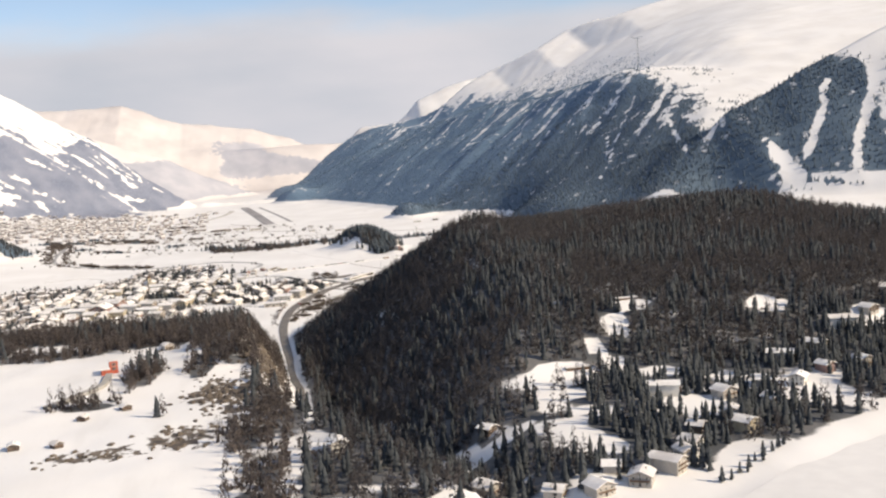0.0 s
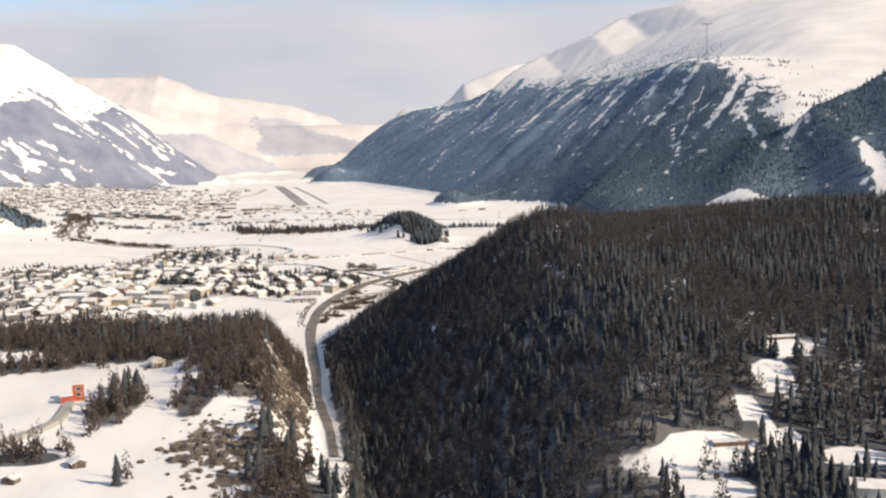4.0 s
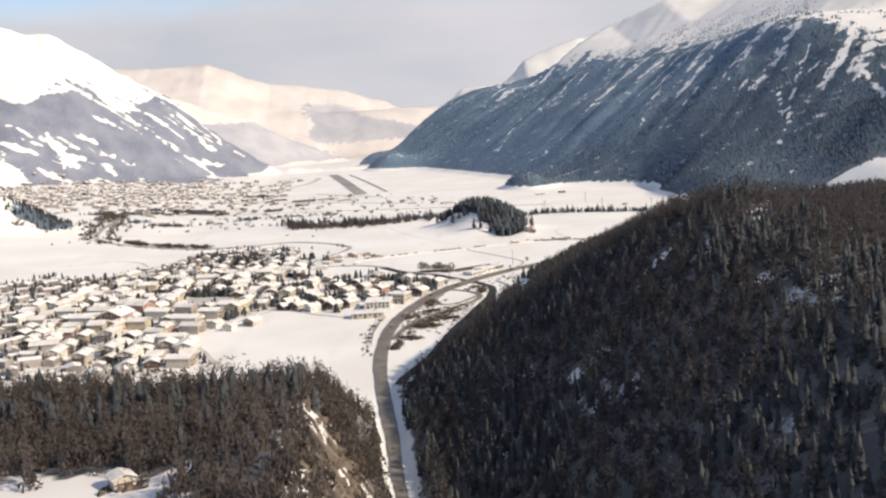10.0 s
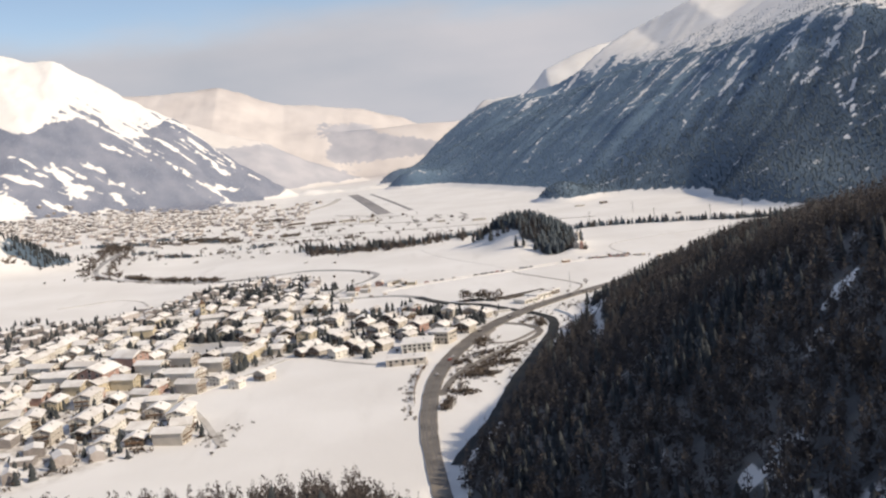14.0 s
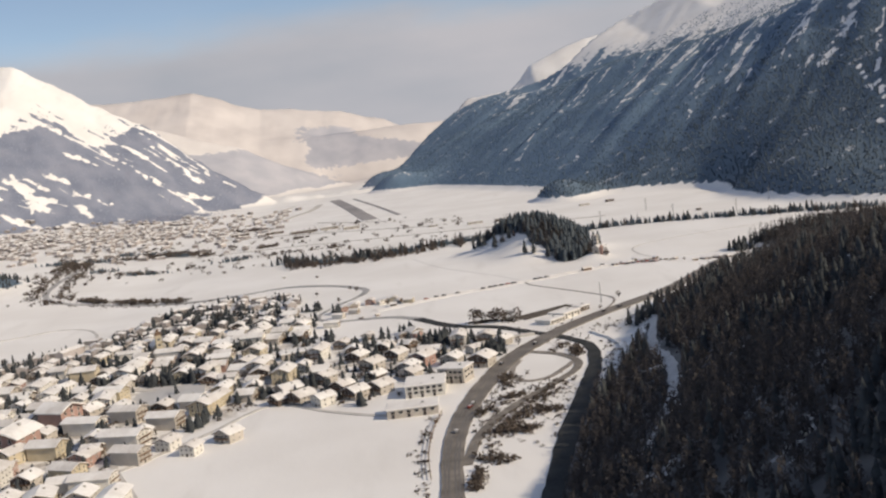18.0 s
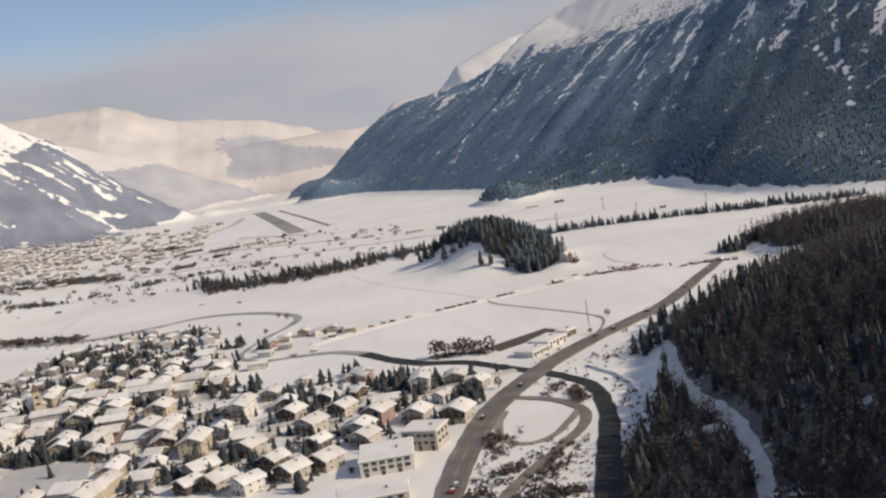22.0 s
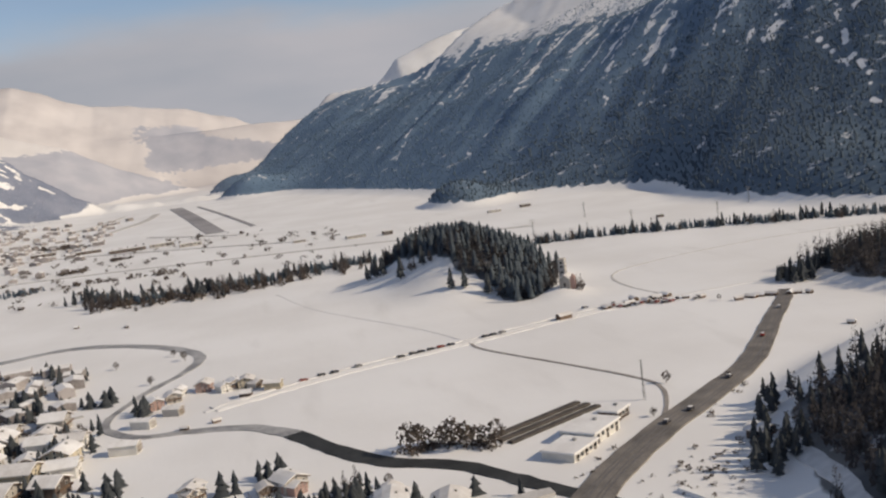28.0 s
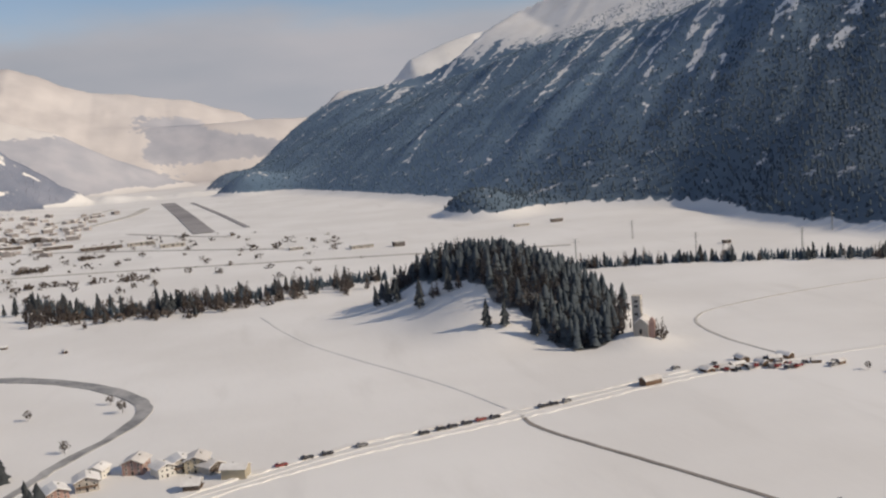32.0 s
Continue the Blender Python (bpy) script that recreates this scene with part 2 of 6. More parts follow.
def ground_material():
    """Snow with drifts and wind marks; forest floor and rock where the cover attributes say so; distance haze tinted
    into the far tones.
    """
    m = bpy.data.materials.new("snow_ground")
    m.use_nodes = True
    t = m.node_tree
    N, L = t.nodes.new, t.links.new
    bs = t.nodes["Principled BSDF"]
    bs.inputs["Roughness"].default_value = 0.7
    bs.inputs["Specular IOR Level"].default_value = 0.2
    geo = N("ShaderNodeNewGeometry")

    def tex(scale, detail, stretch=None, turn=0.0):
        n = N("ShaderNodeTexNoise")
        n.inputs["Scale"].default_value, n.inputs["Detail"].default_value = scale, detail
        src = geo.outputs["Position"]
        if stretch:
            mp = N("ShaderNodeMapping")
            mp.vector_type = "POINT"
            mp.inputs["Rotation"].default_value = (0, 0, turn)
            mp.inputs["Scale"].default_value = stretch
            L(src, mp.inputs["Vector"])
            src = mp.outputs["Vector"]
        L(src, n.inputs["Vector"])
        return n.outputs["Fac"]

    def mixc(fac, a, b):
        x = N("ShaderNodeMix")
        x.data_type = "RGBA"
        for s, v in (("A", a), ("B", b)):
            if isinstance(v, tuple):
                x.inputs[s].default_value = (*v, 1)
            else:
                L(v, x.inputs[s])
        L(fac, x.inputs["Factor"])
        return x.outputs["Result"]

    def ramp(v, lo, hi):
        r = N("ShaderNodeMapRange")
        r.interpolation_type = "SMOOTHSTEP"
        r.inputs["From Min"].default_value, r.inputs["From Max"].default_value = lo, hi
        L(v, r.inputs["Value"])
        return r.outputs["Result"]

    def arith(op, a, b):
        x = N("ShaderNodeMath")
        x.operation = op
        for i, v in ((0, a), (1, b)):
            if isinstance(v, (int, float)):
                x.inputs[i].default_value = v
            else:
                L(v, x.inputs[i])
        return x.outputs["Value"]

    snow = mixc(ramp(tex(0.012, 6), 0.3, 0.7), (0.76, 0.745, 0.725), (0.84, 0.83, 0.815))
    snow = mixc(ramp(tex(0.05, 5, (1, 0.2, 1), 0.5), 0.56, 0.80), snow, (0.72, 0.705, 0.685))
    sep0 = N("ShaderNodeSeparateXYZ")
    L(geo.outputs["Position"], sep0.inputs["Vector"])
    # distance haze painted in: far snow turns duller and warmer
    snow_haze = arith("MULTIPLY", ramp(sep0.outputs["Y"], 3100.0, 3900.0), ramp(sep0.outputs["X"], 420.0, 250.0))
    snow = mixc(snow_haze, snow, mixc(ramp(tex(0.006, 6), 0.35, 0.65), (0.56, 0.525, 0.515), (0.68, 0.64, 0.62)))
    tr = N("ShaderNodeAttribute")
    tr.attribute_name = "trodden"
    grime = mixc(ramp(tex(0.3, 4), 0.35, 0.65), (0.42, 0.385, 0.35), (0.68, 0.65, 0.61))
    snow = mixc(arith("MULTIPLY", tr.outputs["Fac"], ramp(tex(0.09, 5), 0.44, 0.58)), snow, grime)
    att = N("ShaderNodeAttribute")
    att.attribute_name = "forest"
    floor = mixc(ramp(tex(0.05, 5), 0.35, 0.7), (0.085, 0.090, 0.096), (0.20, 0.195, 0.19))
    sep = N("ShaderNodeSeparateXYZ")
    L(geo.outputs["Position"], sep.inputs["Vector"])
    # aerial haze put into the slope's colour: paler blue far off, darker near
    hazed_slope_floor = mixc(ramp(tex(0.02, 6), 0.3, 0.7), (0.125, 0.190, 0.270), (0.155, 0.225, 0.305))
    hazed_slope_floor = mixc(ramp(sep.outputs["Y"], 2350.0, 1750.0), hazed_slope_floor, mixc(ramp(tex(0.03, 6), 0.3, 0.7), (0.092, 0.132, 0.178), (0.120, 0.165, 0.212)))
    floor = mixc(arith("MAXIMUM", ramp(sep.outputs["Y"], 1330.0, 1450.0), ramp(sep.outputs["X"], 560.0, 640.0)), floor, hazed_slope_floor)
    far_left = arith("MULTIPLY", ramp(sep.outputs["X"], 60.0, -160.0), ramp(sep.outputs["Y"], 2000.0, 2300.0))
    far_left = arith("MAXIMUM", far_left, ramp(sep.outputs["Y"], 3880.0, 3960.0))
    # woods' floor paled towards blue-grey, haze painted into the colour
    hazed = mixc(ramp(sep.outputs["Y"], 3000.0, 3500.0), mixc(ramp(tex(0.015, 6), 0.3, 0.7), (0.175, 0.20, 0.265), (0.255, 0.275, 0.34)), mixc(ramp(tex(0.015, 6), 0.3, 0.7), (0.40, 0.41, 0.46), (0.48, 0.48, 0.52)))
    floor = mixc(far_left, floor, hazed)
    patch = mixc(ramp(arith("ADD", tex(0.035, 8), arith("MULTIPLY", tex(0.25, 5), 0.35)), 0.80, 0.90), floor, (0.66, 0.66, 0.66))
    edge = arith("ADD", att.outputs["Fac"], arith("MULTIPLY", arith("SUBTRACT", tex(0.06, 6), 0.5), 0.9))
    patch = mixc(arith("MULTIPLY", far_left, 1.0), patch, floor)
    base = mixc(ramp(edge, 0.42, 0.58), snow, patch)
    rk = N("ShaderNodeAttribute")
    rk.attribute_name = "rock"
    rocky = mixc(ramp(tex(0.12, 6), 0.35, 0.65), (0.065, 0.054, 0.046), (0.20, 0.165, 0.128))
    rocky = mixc(ramp(tex(0.20, 6, (1, 0.35, 0.5), 0.6), 0.54, 0.60), rocky, (0.72, 0.71, 0.69))
    redge = arith("ADD", rk.outputs["Fac"], arith("MULTIPLY", arith("SUBTRACT", tex(0.14, 7), 0.5), 1.5))
    base = mixc(ramp(redge, 0.50, 0.58), base, rocky)
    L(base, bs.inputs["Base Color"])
    bp = N("ShaderNodeBump")
    bp.inputs["Strength"].default_value, bp.inputs["Distance"].default_value = 0.16, 1.0
    L(tex(0.16, 6, (1, 0.4, 1), 0.5), bp.inputs["Height"])
    L(bp.outputs["Normal"], bs.inputs["Normal"])
    return m


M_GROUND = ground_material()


# ---------------------------------------------------------------- terrain
def ss(a, b, t):
    t = np.clip((np.asarray(t, float) - a) / (b - a), 0, 1)
    return t * t * (3 - 2 * t)


def smin(a, b, k):
    h = np.clip(0.5 + 0.5 * (b - a) / k, 0, 1)
    return b * (1 - h) + a * h - k * h * (1 - h)


def smax(a, b, k):
    return -smin(-a, -b, k)


def _hash(ix, iy, seed):
    v = np.sin(ix * 127.1 + iy * 311.7 + seed * 74.7) * 43758.5453
    return v - np.floor(v)


def vnoise(x, y, seed=0):
    ix, iy = np.floor(x), np.floor(y)
    fx, fy = x - ix, y - iy
    fx, fy = fx * fx * (3 - 2 * fx), fy * fy * (3 - 2 * fy)
    a, b = _hash(ix, iy, seed), _hash(ix + 1, iy, seed)
    c, d = _hash(ix, iy + 1, seed), _hash(ix + 1, iy + 1, seed)
    return (a * (1 - fx) + b * fx) * (1 - fy) + (c * (1 - fx) + d * fx) * fy


def fbm(x, y, octaves=4, seed=0):
    x, y = np.asarray(x, float), np.asarray(y, float)
    s, amp, tot = 0.0, 1.0, 0.0
    for o in range(octaves):
        s = s + amp * vnoise(x, y, seed + o)
        tot += amp
        x, y, amp = x * 2.03 + 17.3, y * 2.03 + 5.1, amp * 0.5
    return s / tot - 0.5


def gorge_x(y):
    return np.interp(y, [100, 180, 250, 320, 390, 435, 500, 580, 690], [75, 45, 18, 2, 4, 3, 0, -4, -8])


def foot_x(y):
    """Western foot of the wooded hill on the right bank."""
    return np.interp(y, [200, 400, 560, 660, 702, 774, 830, 901, 970, 1018, 1059, 1088, 1120, 1152, 1193, 1260, 1320],
                     [14, 8, 4, 2, 6, 38, 52, 79, 104, 125, 142, 179, 235, 275, 268, 275, 330])


A_M, N_M = np.array([95.0, 2850.0]), np.array([0.9656, 0.261])


def mountain_d(x, y):
    d = (x - A_M[0]) * N_M[0] + (y - A_M[1]) * N_M[1]
    d = d - 95 * np.exp(-(((x - 395) / 95) ** 2 + ((y - 1815) / 85) ** 2))
    d = d + 130 * np.exp(-(((x - 250) / 62) ** 2 + ((y - 1965) / 115) ** 2)) + 45 * np.exp(-(((x - 470) / 60) ** 2 + ((y - 1540) / 130) ** 2))
    d = d + 135 * np.exp(-(((x - 15) / 85) ** 2 + ((y - 2915) / 105) ** 2)) + 85 * np.exp(-(((x + 15) / 75) ** 2 + ((y - 3190) / 120) ** 2))     # toes at the valley's end
    return d + 18 * fbm(y / 90, x / 400, 3, 31)


def flank(x, y, d):
    """Steep wooded side of the right-hand mountain."""
    k = np.interp(y, [1500, 2250, 2900, 3300], [0.50, 0.50, 0.455, 0.45])
    return k * d + 14 * ss(300, 650, d) - 0.04 * np.clip(d - 560, 0, None) + 26 * np.exp(-(((x - 880) / 130) ** 2 + ((y - 2180) / 200) ** 2))


def snowfield(x, y):
    """Open snowfield behind the ridge, facing the sun."""
    return 272 + 0.10 * (x - 985) + 0.20 * (y - 1960) - 0.05 * np.clip(1980 - y, 0, 400)


def height(x, y):
    x, y = np.asarray(x, float), np.asarray(y, float)
    # valley floor, rising towards the town on the north bank
    z = 0.07 * np.clip(-x - 260, 0, 520) * ss(900, 1500, y) + 0.8 * fbm(x / 90, y / 90, 3, 3)
    z = z + 16 * ss(-60, -420, x) * ss(620, 800, y) * (1 - ss(1000, 1400, y)) * 0.6
    # plateau in the south, left of the gorge
    plate = 49 + 5 * fbm(x / 60, y / 60, 4, 8)
    plate = plate + 9 * np.exp(-(((x + 38) / 26) ** 2 + ((y - 425) / 55) ** 2))
    z = z + (plate - z) * (1 - ss(508, 650, y + 10 * fbm(x / 40, y / 40, 3, 5)))
    # wooded hill on the right bank
    cap = np.interp(y, [-300, 100, 170, 254, 315, 400, 600, 680, 800, 900, 1000, 1060, 1110, 1180, 1250, 1300, 1340, 1420], [40, 42, 45, 50, 70, 80, 93, 86, 70, 54, 31, 11, 5, 14, 11, 4, 0, 0])
    cap = cap + np.interp(x, [0, 150, 200, 290, 383, 445, 524, 900], [0, 1, -3, 1, 5, -9, -25, -40]) * ss(400, 560, y) * (1 - ss(900, 1100, y))
    cap = cap - 8 * ss(200, 420, x) * (1 - ss(200, 330, y))
    cap = cap + 6 * np.exp(-(((x - 150) / 22) ** 2 + ((y - 612) / 30) ** 2))
    slope = np.interp(y, [100, 500, 620, 700, 850, 1000, 1300], [0.62, 0.66, 0.66, 0.58, 0.50, 0.40, 0.36])
    d = np.clip(x - foot_x(y), 0, None)
    hill = smin(slope * d, cap, 12) + (3.5 * fbm(x / 35, y / 35, 4, 12) + 5 * fbm(x / 110, y / 110, 2, 13)) * ss(0, 40, d)
    right = ss(-4, 16, x - gorge_x(y))
    edge = np.where(y < 640, right * (x > gorge_x(y) - 5), 1.0)
    hill = np.where(d > 0, hill, 0) * ss(1440, 1330, y)
    z = np.where(y < 640, z * (1 - edge) + hill * edge, np.maximum(z, hill))
    z = np.where(y < 640, z, z)
    z = z + 15 * fbm(x / 10, y / 16, 4, 14) * np.exp(-(((x + 22) / 16) ** 2 + ((y - 420) / 100) ** 2))
    # gorge
    gz = np.interp(y, [80, 250, 320, 435, 540, 660], [42, 31, 20, 9, 2, 0])
    cut = gz + np.clip(np.abs(x - gorge_x(y)) - 7, 0, None) * 1.75
    z = np.where(y < 670, smin(z, cut, 4), z)
    # lake in the south
    shore = (x - 120) * 0.55 - (y - 95)
    lake = ss(-6, 10, shore) * (x > 60)
    z = z * (1 - lake) + 41.6 * lake
    # church hill
    u = ((x - 124) * 0.42 + (1392 - y) * 0.91)
    v = ((x - 124) * 0.91 - (1392 - y) * 0.42)
    hump = 27 * np.exp(-((u / 62) ** 4)) * np.exp(-((v / np.where(v > 0, 30, 39)) ** 2)) + 5 * np.exp(-(((x - 160) / 13) ** 2 + ((y - 1295) / 13) ** 2)) + 4 * np.exp(-(((x - 104) / 20) ** 2 + ((y - 1362) / 22) ** 2))
    z = z + np.clip(hump, 0, None)
    # mound at the edge of the valley
    z = z + 50 * np.exp(-(((x + 545) / 95) ** 2 + ((y - 1570) / 70) ** 2) ** 1.3)
    # right-hand mountain
    d = mountain_d(x, y)
    crest = np.interp(x, [-60, 0, 120, 330, 460, 610, 830, 985, 1130, 1280], [3150, 3230, 3480, 3780, 3690, 3560, 3680, 3570, 3680, 3500])
    rib = fbm((x * 0.76 - y * 0.65) / 50, d / 600, 4, 21)
    m, face = flank(x, y, d), snowfield(x, y)
    m = m + rib * np.clip(d * 0.10, 0, 16) * (1 - ss(420, 580, d)) + (fbm(x / 260, y / 260, 4, 22) * (1 - ss(450, 600, d)) + 0.35 * fbm(x / 300, y / 300, 2, 22) * ss(450, 600, d)) * np.clip(d * 0.12, 0, 60) + 5 * fbm((x * 0.76 - y * 0.65) / 26, d / 160, 3, 27) * ss(480, 640, d)
    m = m - 45 * np.exp(-(((x - 540) / 150) ** 2)) * ss(2900, 3450, y)
    m = m - 0.22 * np.clip(crest - y, 0, 300) * ss(480, 700, d)
    m = smin(m, face + 9 * fbm(x / 90, y / 90, 4, 23), np.interp(y, [2300, 2900], [22, 90]))
    m = m - 1.0 * np.clip(y - crest, 0, None)
    vale = ss(1480, 1330, y) * ss(560, 700, x)
    m = m * (1 - vale) + vale * 38
    z = smax(z, m, 10)
    # snowy top behind it
    top = np.interp(x, [430, 560, 605, 714, 813, 900, 1010, 1200, 1500], [180, 285, 337, 380, 412, 424, 375, 290, 150])
    z = np.maximum(z, top - 0.9 * np.abs(y - 4180) + 18 * fbm(x / 120, y / 120, 3, 24))
    # mountain right of the side valley
    m2 = 158 + (x - 763) * 0.45 - 0.55 * np.clip(1500 - y, 0, None) - 0.8 * np.clip(y - 1500, 0, None) - 0.35 * np.clip(780 - x, 0, None)
    m2 = m2 + 6 + 18 * fbm(x / 200, y / 200, 4, 25) + 16 * fbm((x - 0.3 * y) / 70, y / 400, 3, 26)
    z = smax(z, m2, 12)
    # left-hand mountain and the spur behind it
    lz = np.interp(x, [-2600, -1500, -977, -835, -697, -558, -418, -333, -260], [640, 560, 432, 398, 312, 226, 118, 50, 4])
    lz = lz + fbm(x / 200, y / 200, 4, 41) * 26 + fbm((x + 0.4 * y) / 60, y / 500, 3, 42) * 14 + 8 * fbm(x / 24, y / 24, 3, 45)
    z = smax(z, lz - 0.62 * np.clip(3000 - y, 0, None) - 0.5 * np.clip(y - 3000, 0, None), 14)
    l2 = np.interp(x, [-2600, -900, -536, -411, -288, -181, -80], [420, 330, 205, 162, 98, 52, 5]) + fbm(x / 160, y / 160, 4, 43) * 30
    z = smax(z, l2 - 0.5 * np.clip(3600 - y, 0, None) - 0.4 * np.clip(y - 3600, 0, None), 14)
    # range that closes the valley
    fz = np.interp(x, [-2600, -1500, -960, -650, -400, -100, 60, 200, 330, 700, 1400], [480, 420, 385, 385, 305, 246, 194, 122, 118, 200, 280])
    fz = fz + fbm(x / 220, y / 220, 5, 44) * 40 + 4 * fbm(x / 40, y / 60, 3, 46)
    z = smax(z, fz - 0.55 * np.clip(4420 - y, 0, None) - 0.8 * np.clip(y - 4420, 0, None), 14)
    return z


CLEAR = []          # (x, y, rx, ry) clearings in the woods


GULLIES = [((377, 2751), (282, 2514), 5), ((414, 2339), (365, 2302), 4), ((365, 2302), (324, 2196), 3), ((598, 3547), (431, 3229), 4), ((542, 2798), (426, 2727), 3), ((612, 2749), (470, 2555), 4),
           ((537, 2490), (456, 2418), 4), ((654, 2675), (516, 2481), 4), ((713, 2408), (579, 2240), 4), ((579, 2240), (499, 2065), 5), ((624, 2105), (566, 2027), 4), ((769, 1941), (691, 1818), 4),
           ((746, 1856), (691, 1818), 5), ((691, 1818), (582, 1602), 4), ((744, 2189), (651, 2016), 3), ((362, 2118), (314, 2150), 3), ((778, 1785), (730, 1613), 5), ((730, 1613), (684, 1435), 5),
           ((800, 1560), (763, 1510), 11), ((763, 1510), (727, 1470), 9), ((727, 1470), (700, 1406), 6),
           ((935, 1440), (898, 1389), 7), ((898, 1389), (829, 1322), 8), ((1010, 1415), (949, 1347), 8), ((949, 1347), (873, 1249), 9), ((681, 1856), (622, 1708), 3), ((524, 2000), (485, 1973), 3)]


LEFT_STREAKS = [((-587, 2957), (-413, 2956), 4), ((-655, 2908), (-471, 2889), 4.8), ((-671, 2879), (-589, 2833), 4.8), ((-528, 2962), (-332, 2982), 4), ((-538, 2836), (-470, 2840), 4), ((-778, 2670), (-735, 2628), 8), ((-853, 2629), (-794, 2626), 6.4), ((-646, 2692), (-591, 2704), 4.8), ((-738, 2667), (-686, 2673), 6.4), ((-468, 2840), (-407, 2890), 8), ((-686, 2794), (-637, 2806), 6.4)]


def gullies(x, y, lines=GULLIES):
    """Snowy tracks down a wooded mountainside."""
    g = np.zeros_like(x + y)
    wob = 16 * fbm(x / 26, y / 26, 3, 64)
    for (ax, ay), (bx, by), w in lines:
        l = math.hypot(bx - ax, by - ay)
        ux, uy = (bx - ax) / l, (by - ay) / l
        s = (x - ax) * ux + (y - ay) * uy
        c = np.abs((x - ax) * uy - (y - ay) * ux + wob)
        k = np.clip(s / l, 0, 1)
        g = np.maximum(g, ss(w * 1.5, w * 0.5, c * (1 + 0.5 * k)) * ss(-25, 5, s) * ss(l + 30, l - 10, s))
    return g


def forest(x, y):
    """How densely the ground is wooded, 0 to 1."""
    x, y = np.asarray(x, float), np.asarray(y, float)
    z = height(x, y)
    f = np.zeros_like(x + y)
    d = x - foot_x(y)
    low = np.maximum(ss(-0.18, 0.06, fbm(x / 28, y / 28, 3, 59)) * 0.85, 0.8 * ss(112, 84, x) * ss(-0.22, -0.05, fbm(x / 20, y / 20, 3, 60))) * ss(110, 150, y) * ss(0, 26, y - 95 - (x - 120) * 0.55)
    d = d + 20 * ss(720, 760, y) * ss(930, 850, y) + 11 * ss(720, 690, y)
    hill = ss(4, 16, d) * np.maximum(low, ss(215, 290, y + 0.25 * (x - 120))) * (1 - ss(1245, 1275, y)) * ss(620, 540, x)
    bay = ss(1026, 1044, y) * ss(1195, 1170, y) * ss(310, 255, x)
    hill = np.maximum(hill * (1 - bay), 0.75 * ss(70, 52, x) * ss(-12, 2, x) * ss(95, 115, y) * ss(420, 380, y) * ss(5, 9, np.abs(x - gorge_x(y))) * ss(-0.2, 0.0, fbm(x / 22, y / 22, 3, 63)))
    f = np.maximum(f, hill)
    # left knoll: a belt of larches on its northern brow, and the gorge side
    front = np.interp(x, [-165, -145, -129, -117, -95, -84, -70, -60, -50, -40, -33, -22], [478, 470, 452, 446, 428, 432, 424, 426, 442, 468, 474, 480])
    belt = 0.9 * ss(-4, 8, y - front + 14 * fbm(x / 18, y / 18, 3, 51)) * ss(640, 600, y) * ss(-12, -22, x)
    f = np.maximum(f, belt)
    for cx, cy, rx, ry, k in ((-83, 357, 11, 34, 0.8), (-53, 362, 9, 32, 0.85), (-62, 405, 6, 12, 0.6), (-103, 296, 15, 9, 0.9), (-25, 214, 11, 30, 0.7), (-150, 440, 60, 18, 0.7), (-64, 266, 4, 4, 0.7), (-24, 372, 6, 30, 0.45), (-33, 326, 2.5, 3, 0.9), (-27, 425, 5, 22, 0.4)):
        f = np.maximum(f, k * np.exp(-(((x - cx) / rx) ** 2 + ((y - cy) / ry) ** 2) ** 2))
    f = np.maximum(f, (0.16 + 0.66 * ss(460, 495, y)) * ss(-26, -16, x) * ss(2, -4, x) * ss(230, 300, y) * ss(660, 600, y) * ss(6, 10, np.abs(x - gorge_x(y))))
    # church hill
    u = ((x - 124) * 0.42 + (1392 - y) * 0.91)
    v = ((x - 124) * 0.91 - (1392 - y) * 0.42)
    brink = np.interp(y, [1300, 1318, 1333, 1344, 1374, 1396, 1413, 1422], [127, 127, 124, 114, 107, 97, 90, 60]) + 5 * fbm(x / 8, y / 8, 3, 88)
    ch = np.maximum(ss(1.25, 0.95, np.hypot(u / 76, v / 34)), ss(1.2, 0.9, np.hypot((x - 141) / 15, (y - 1320) / 27))) * ss(-2, 2, x - brink)
    f = np.maximum(f, ch)
    # mountains: woods up to the tree line
    md = mountain_d(x, y)
    line = 288 + 40 * fbm(x / 140, y / 140, 4, 52) + 70 * fbm(x / 38, y / 38, 3, 61)
    ridge = flank(x, y, md) - snowfield(x, y) + 40 * fbm(x / 30, y / 30, 3, 76)
    gully = fbm((x * 0.76 - y * 0.65) / 20, (x * 0.65 + y * 0.76) / 240, 4, 53) + 0.06 * ss(100, 240, z)
    streak = ss(0.11, 0.18, gully) * ss(-0.28, 0.05, fbm(x / 15, y / 15, 3, 71)) * ss(40, 140, md) * (0.9 * ss(95, 190, z))
    fm = ss(6, 22, md) * ss(line + 60, line - 60, z) * ss(22, -10, ridge) * (1 - streak) * (1 - gullies(x, y) * ss(-0.35, 0.1, fbm(x / 17, y / 17, 3, 65))) * (1 - ss(1480, 1330, y) * ss(560, 700, x)) * (y > 1380) * ss(3750, 3650, y) * (y < 3230 + 2.2 * np.clip(x, 0, None))
    fm = np.maximum(fm, 0.40 * ss(line + 150, line + 20, z) * ss(6, 22, md) * ss(40, -10, ridge) * (y > 1900) * ss(3600, 3400, y))
    few = 0.5 * ss(75, 25, ridge) * ss(-20, 10, ridge) * ss(2330, 2250, y) * ss(1560, 1640, y) * ss(0.02, 0.14, fbm(x / 22, y / 40, 3, 77))
    f = np.maximum(f, np.where(z > 6, np.maximum(fm, few), 0) * (x > -120))
    gul = ss(0.07, 0.15, fbm((x - 0.3 * y) / 48, y / 500, 3, 55))
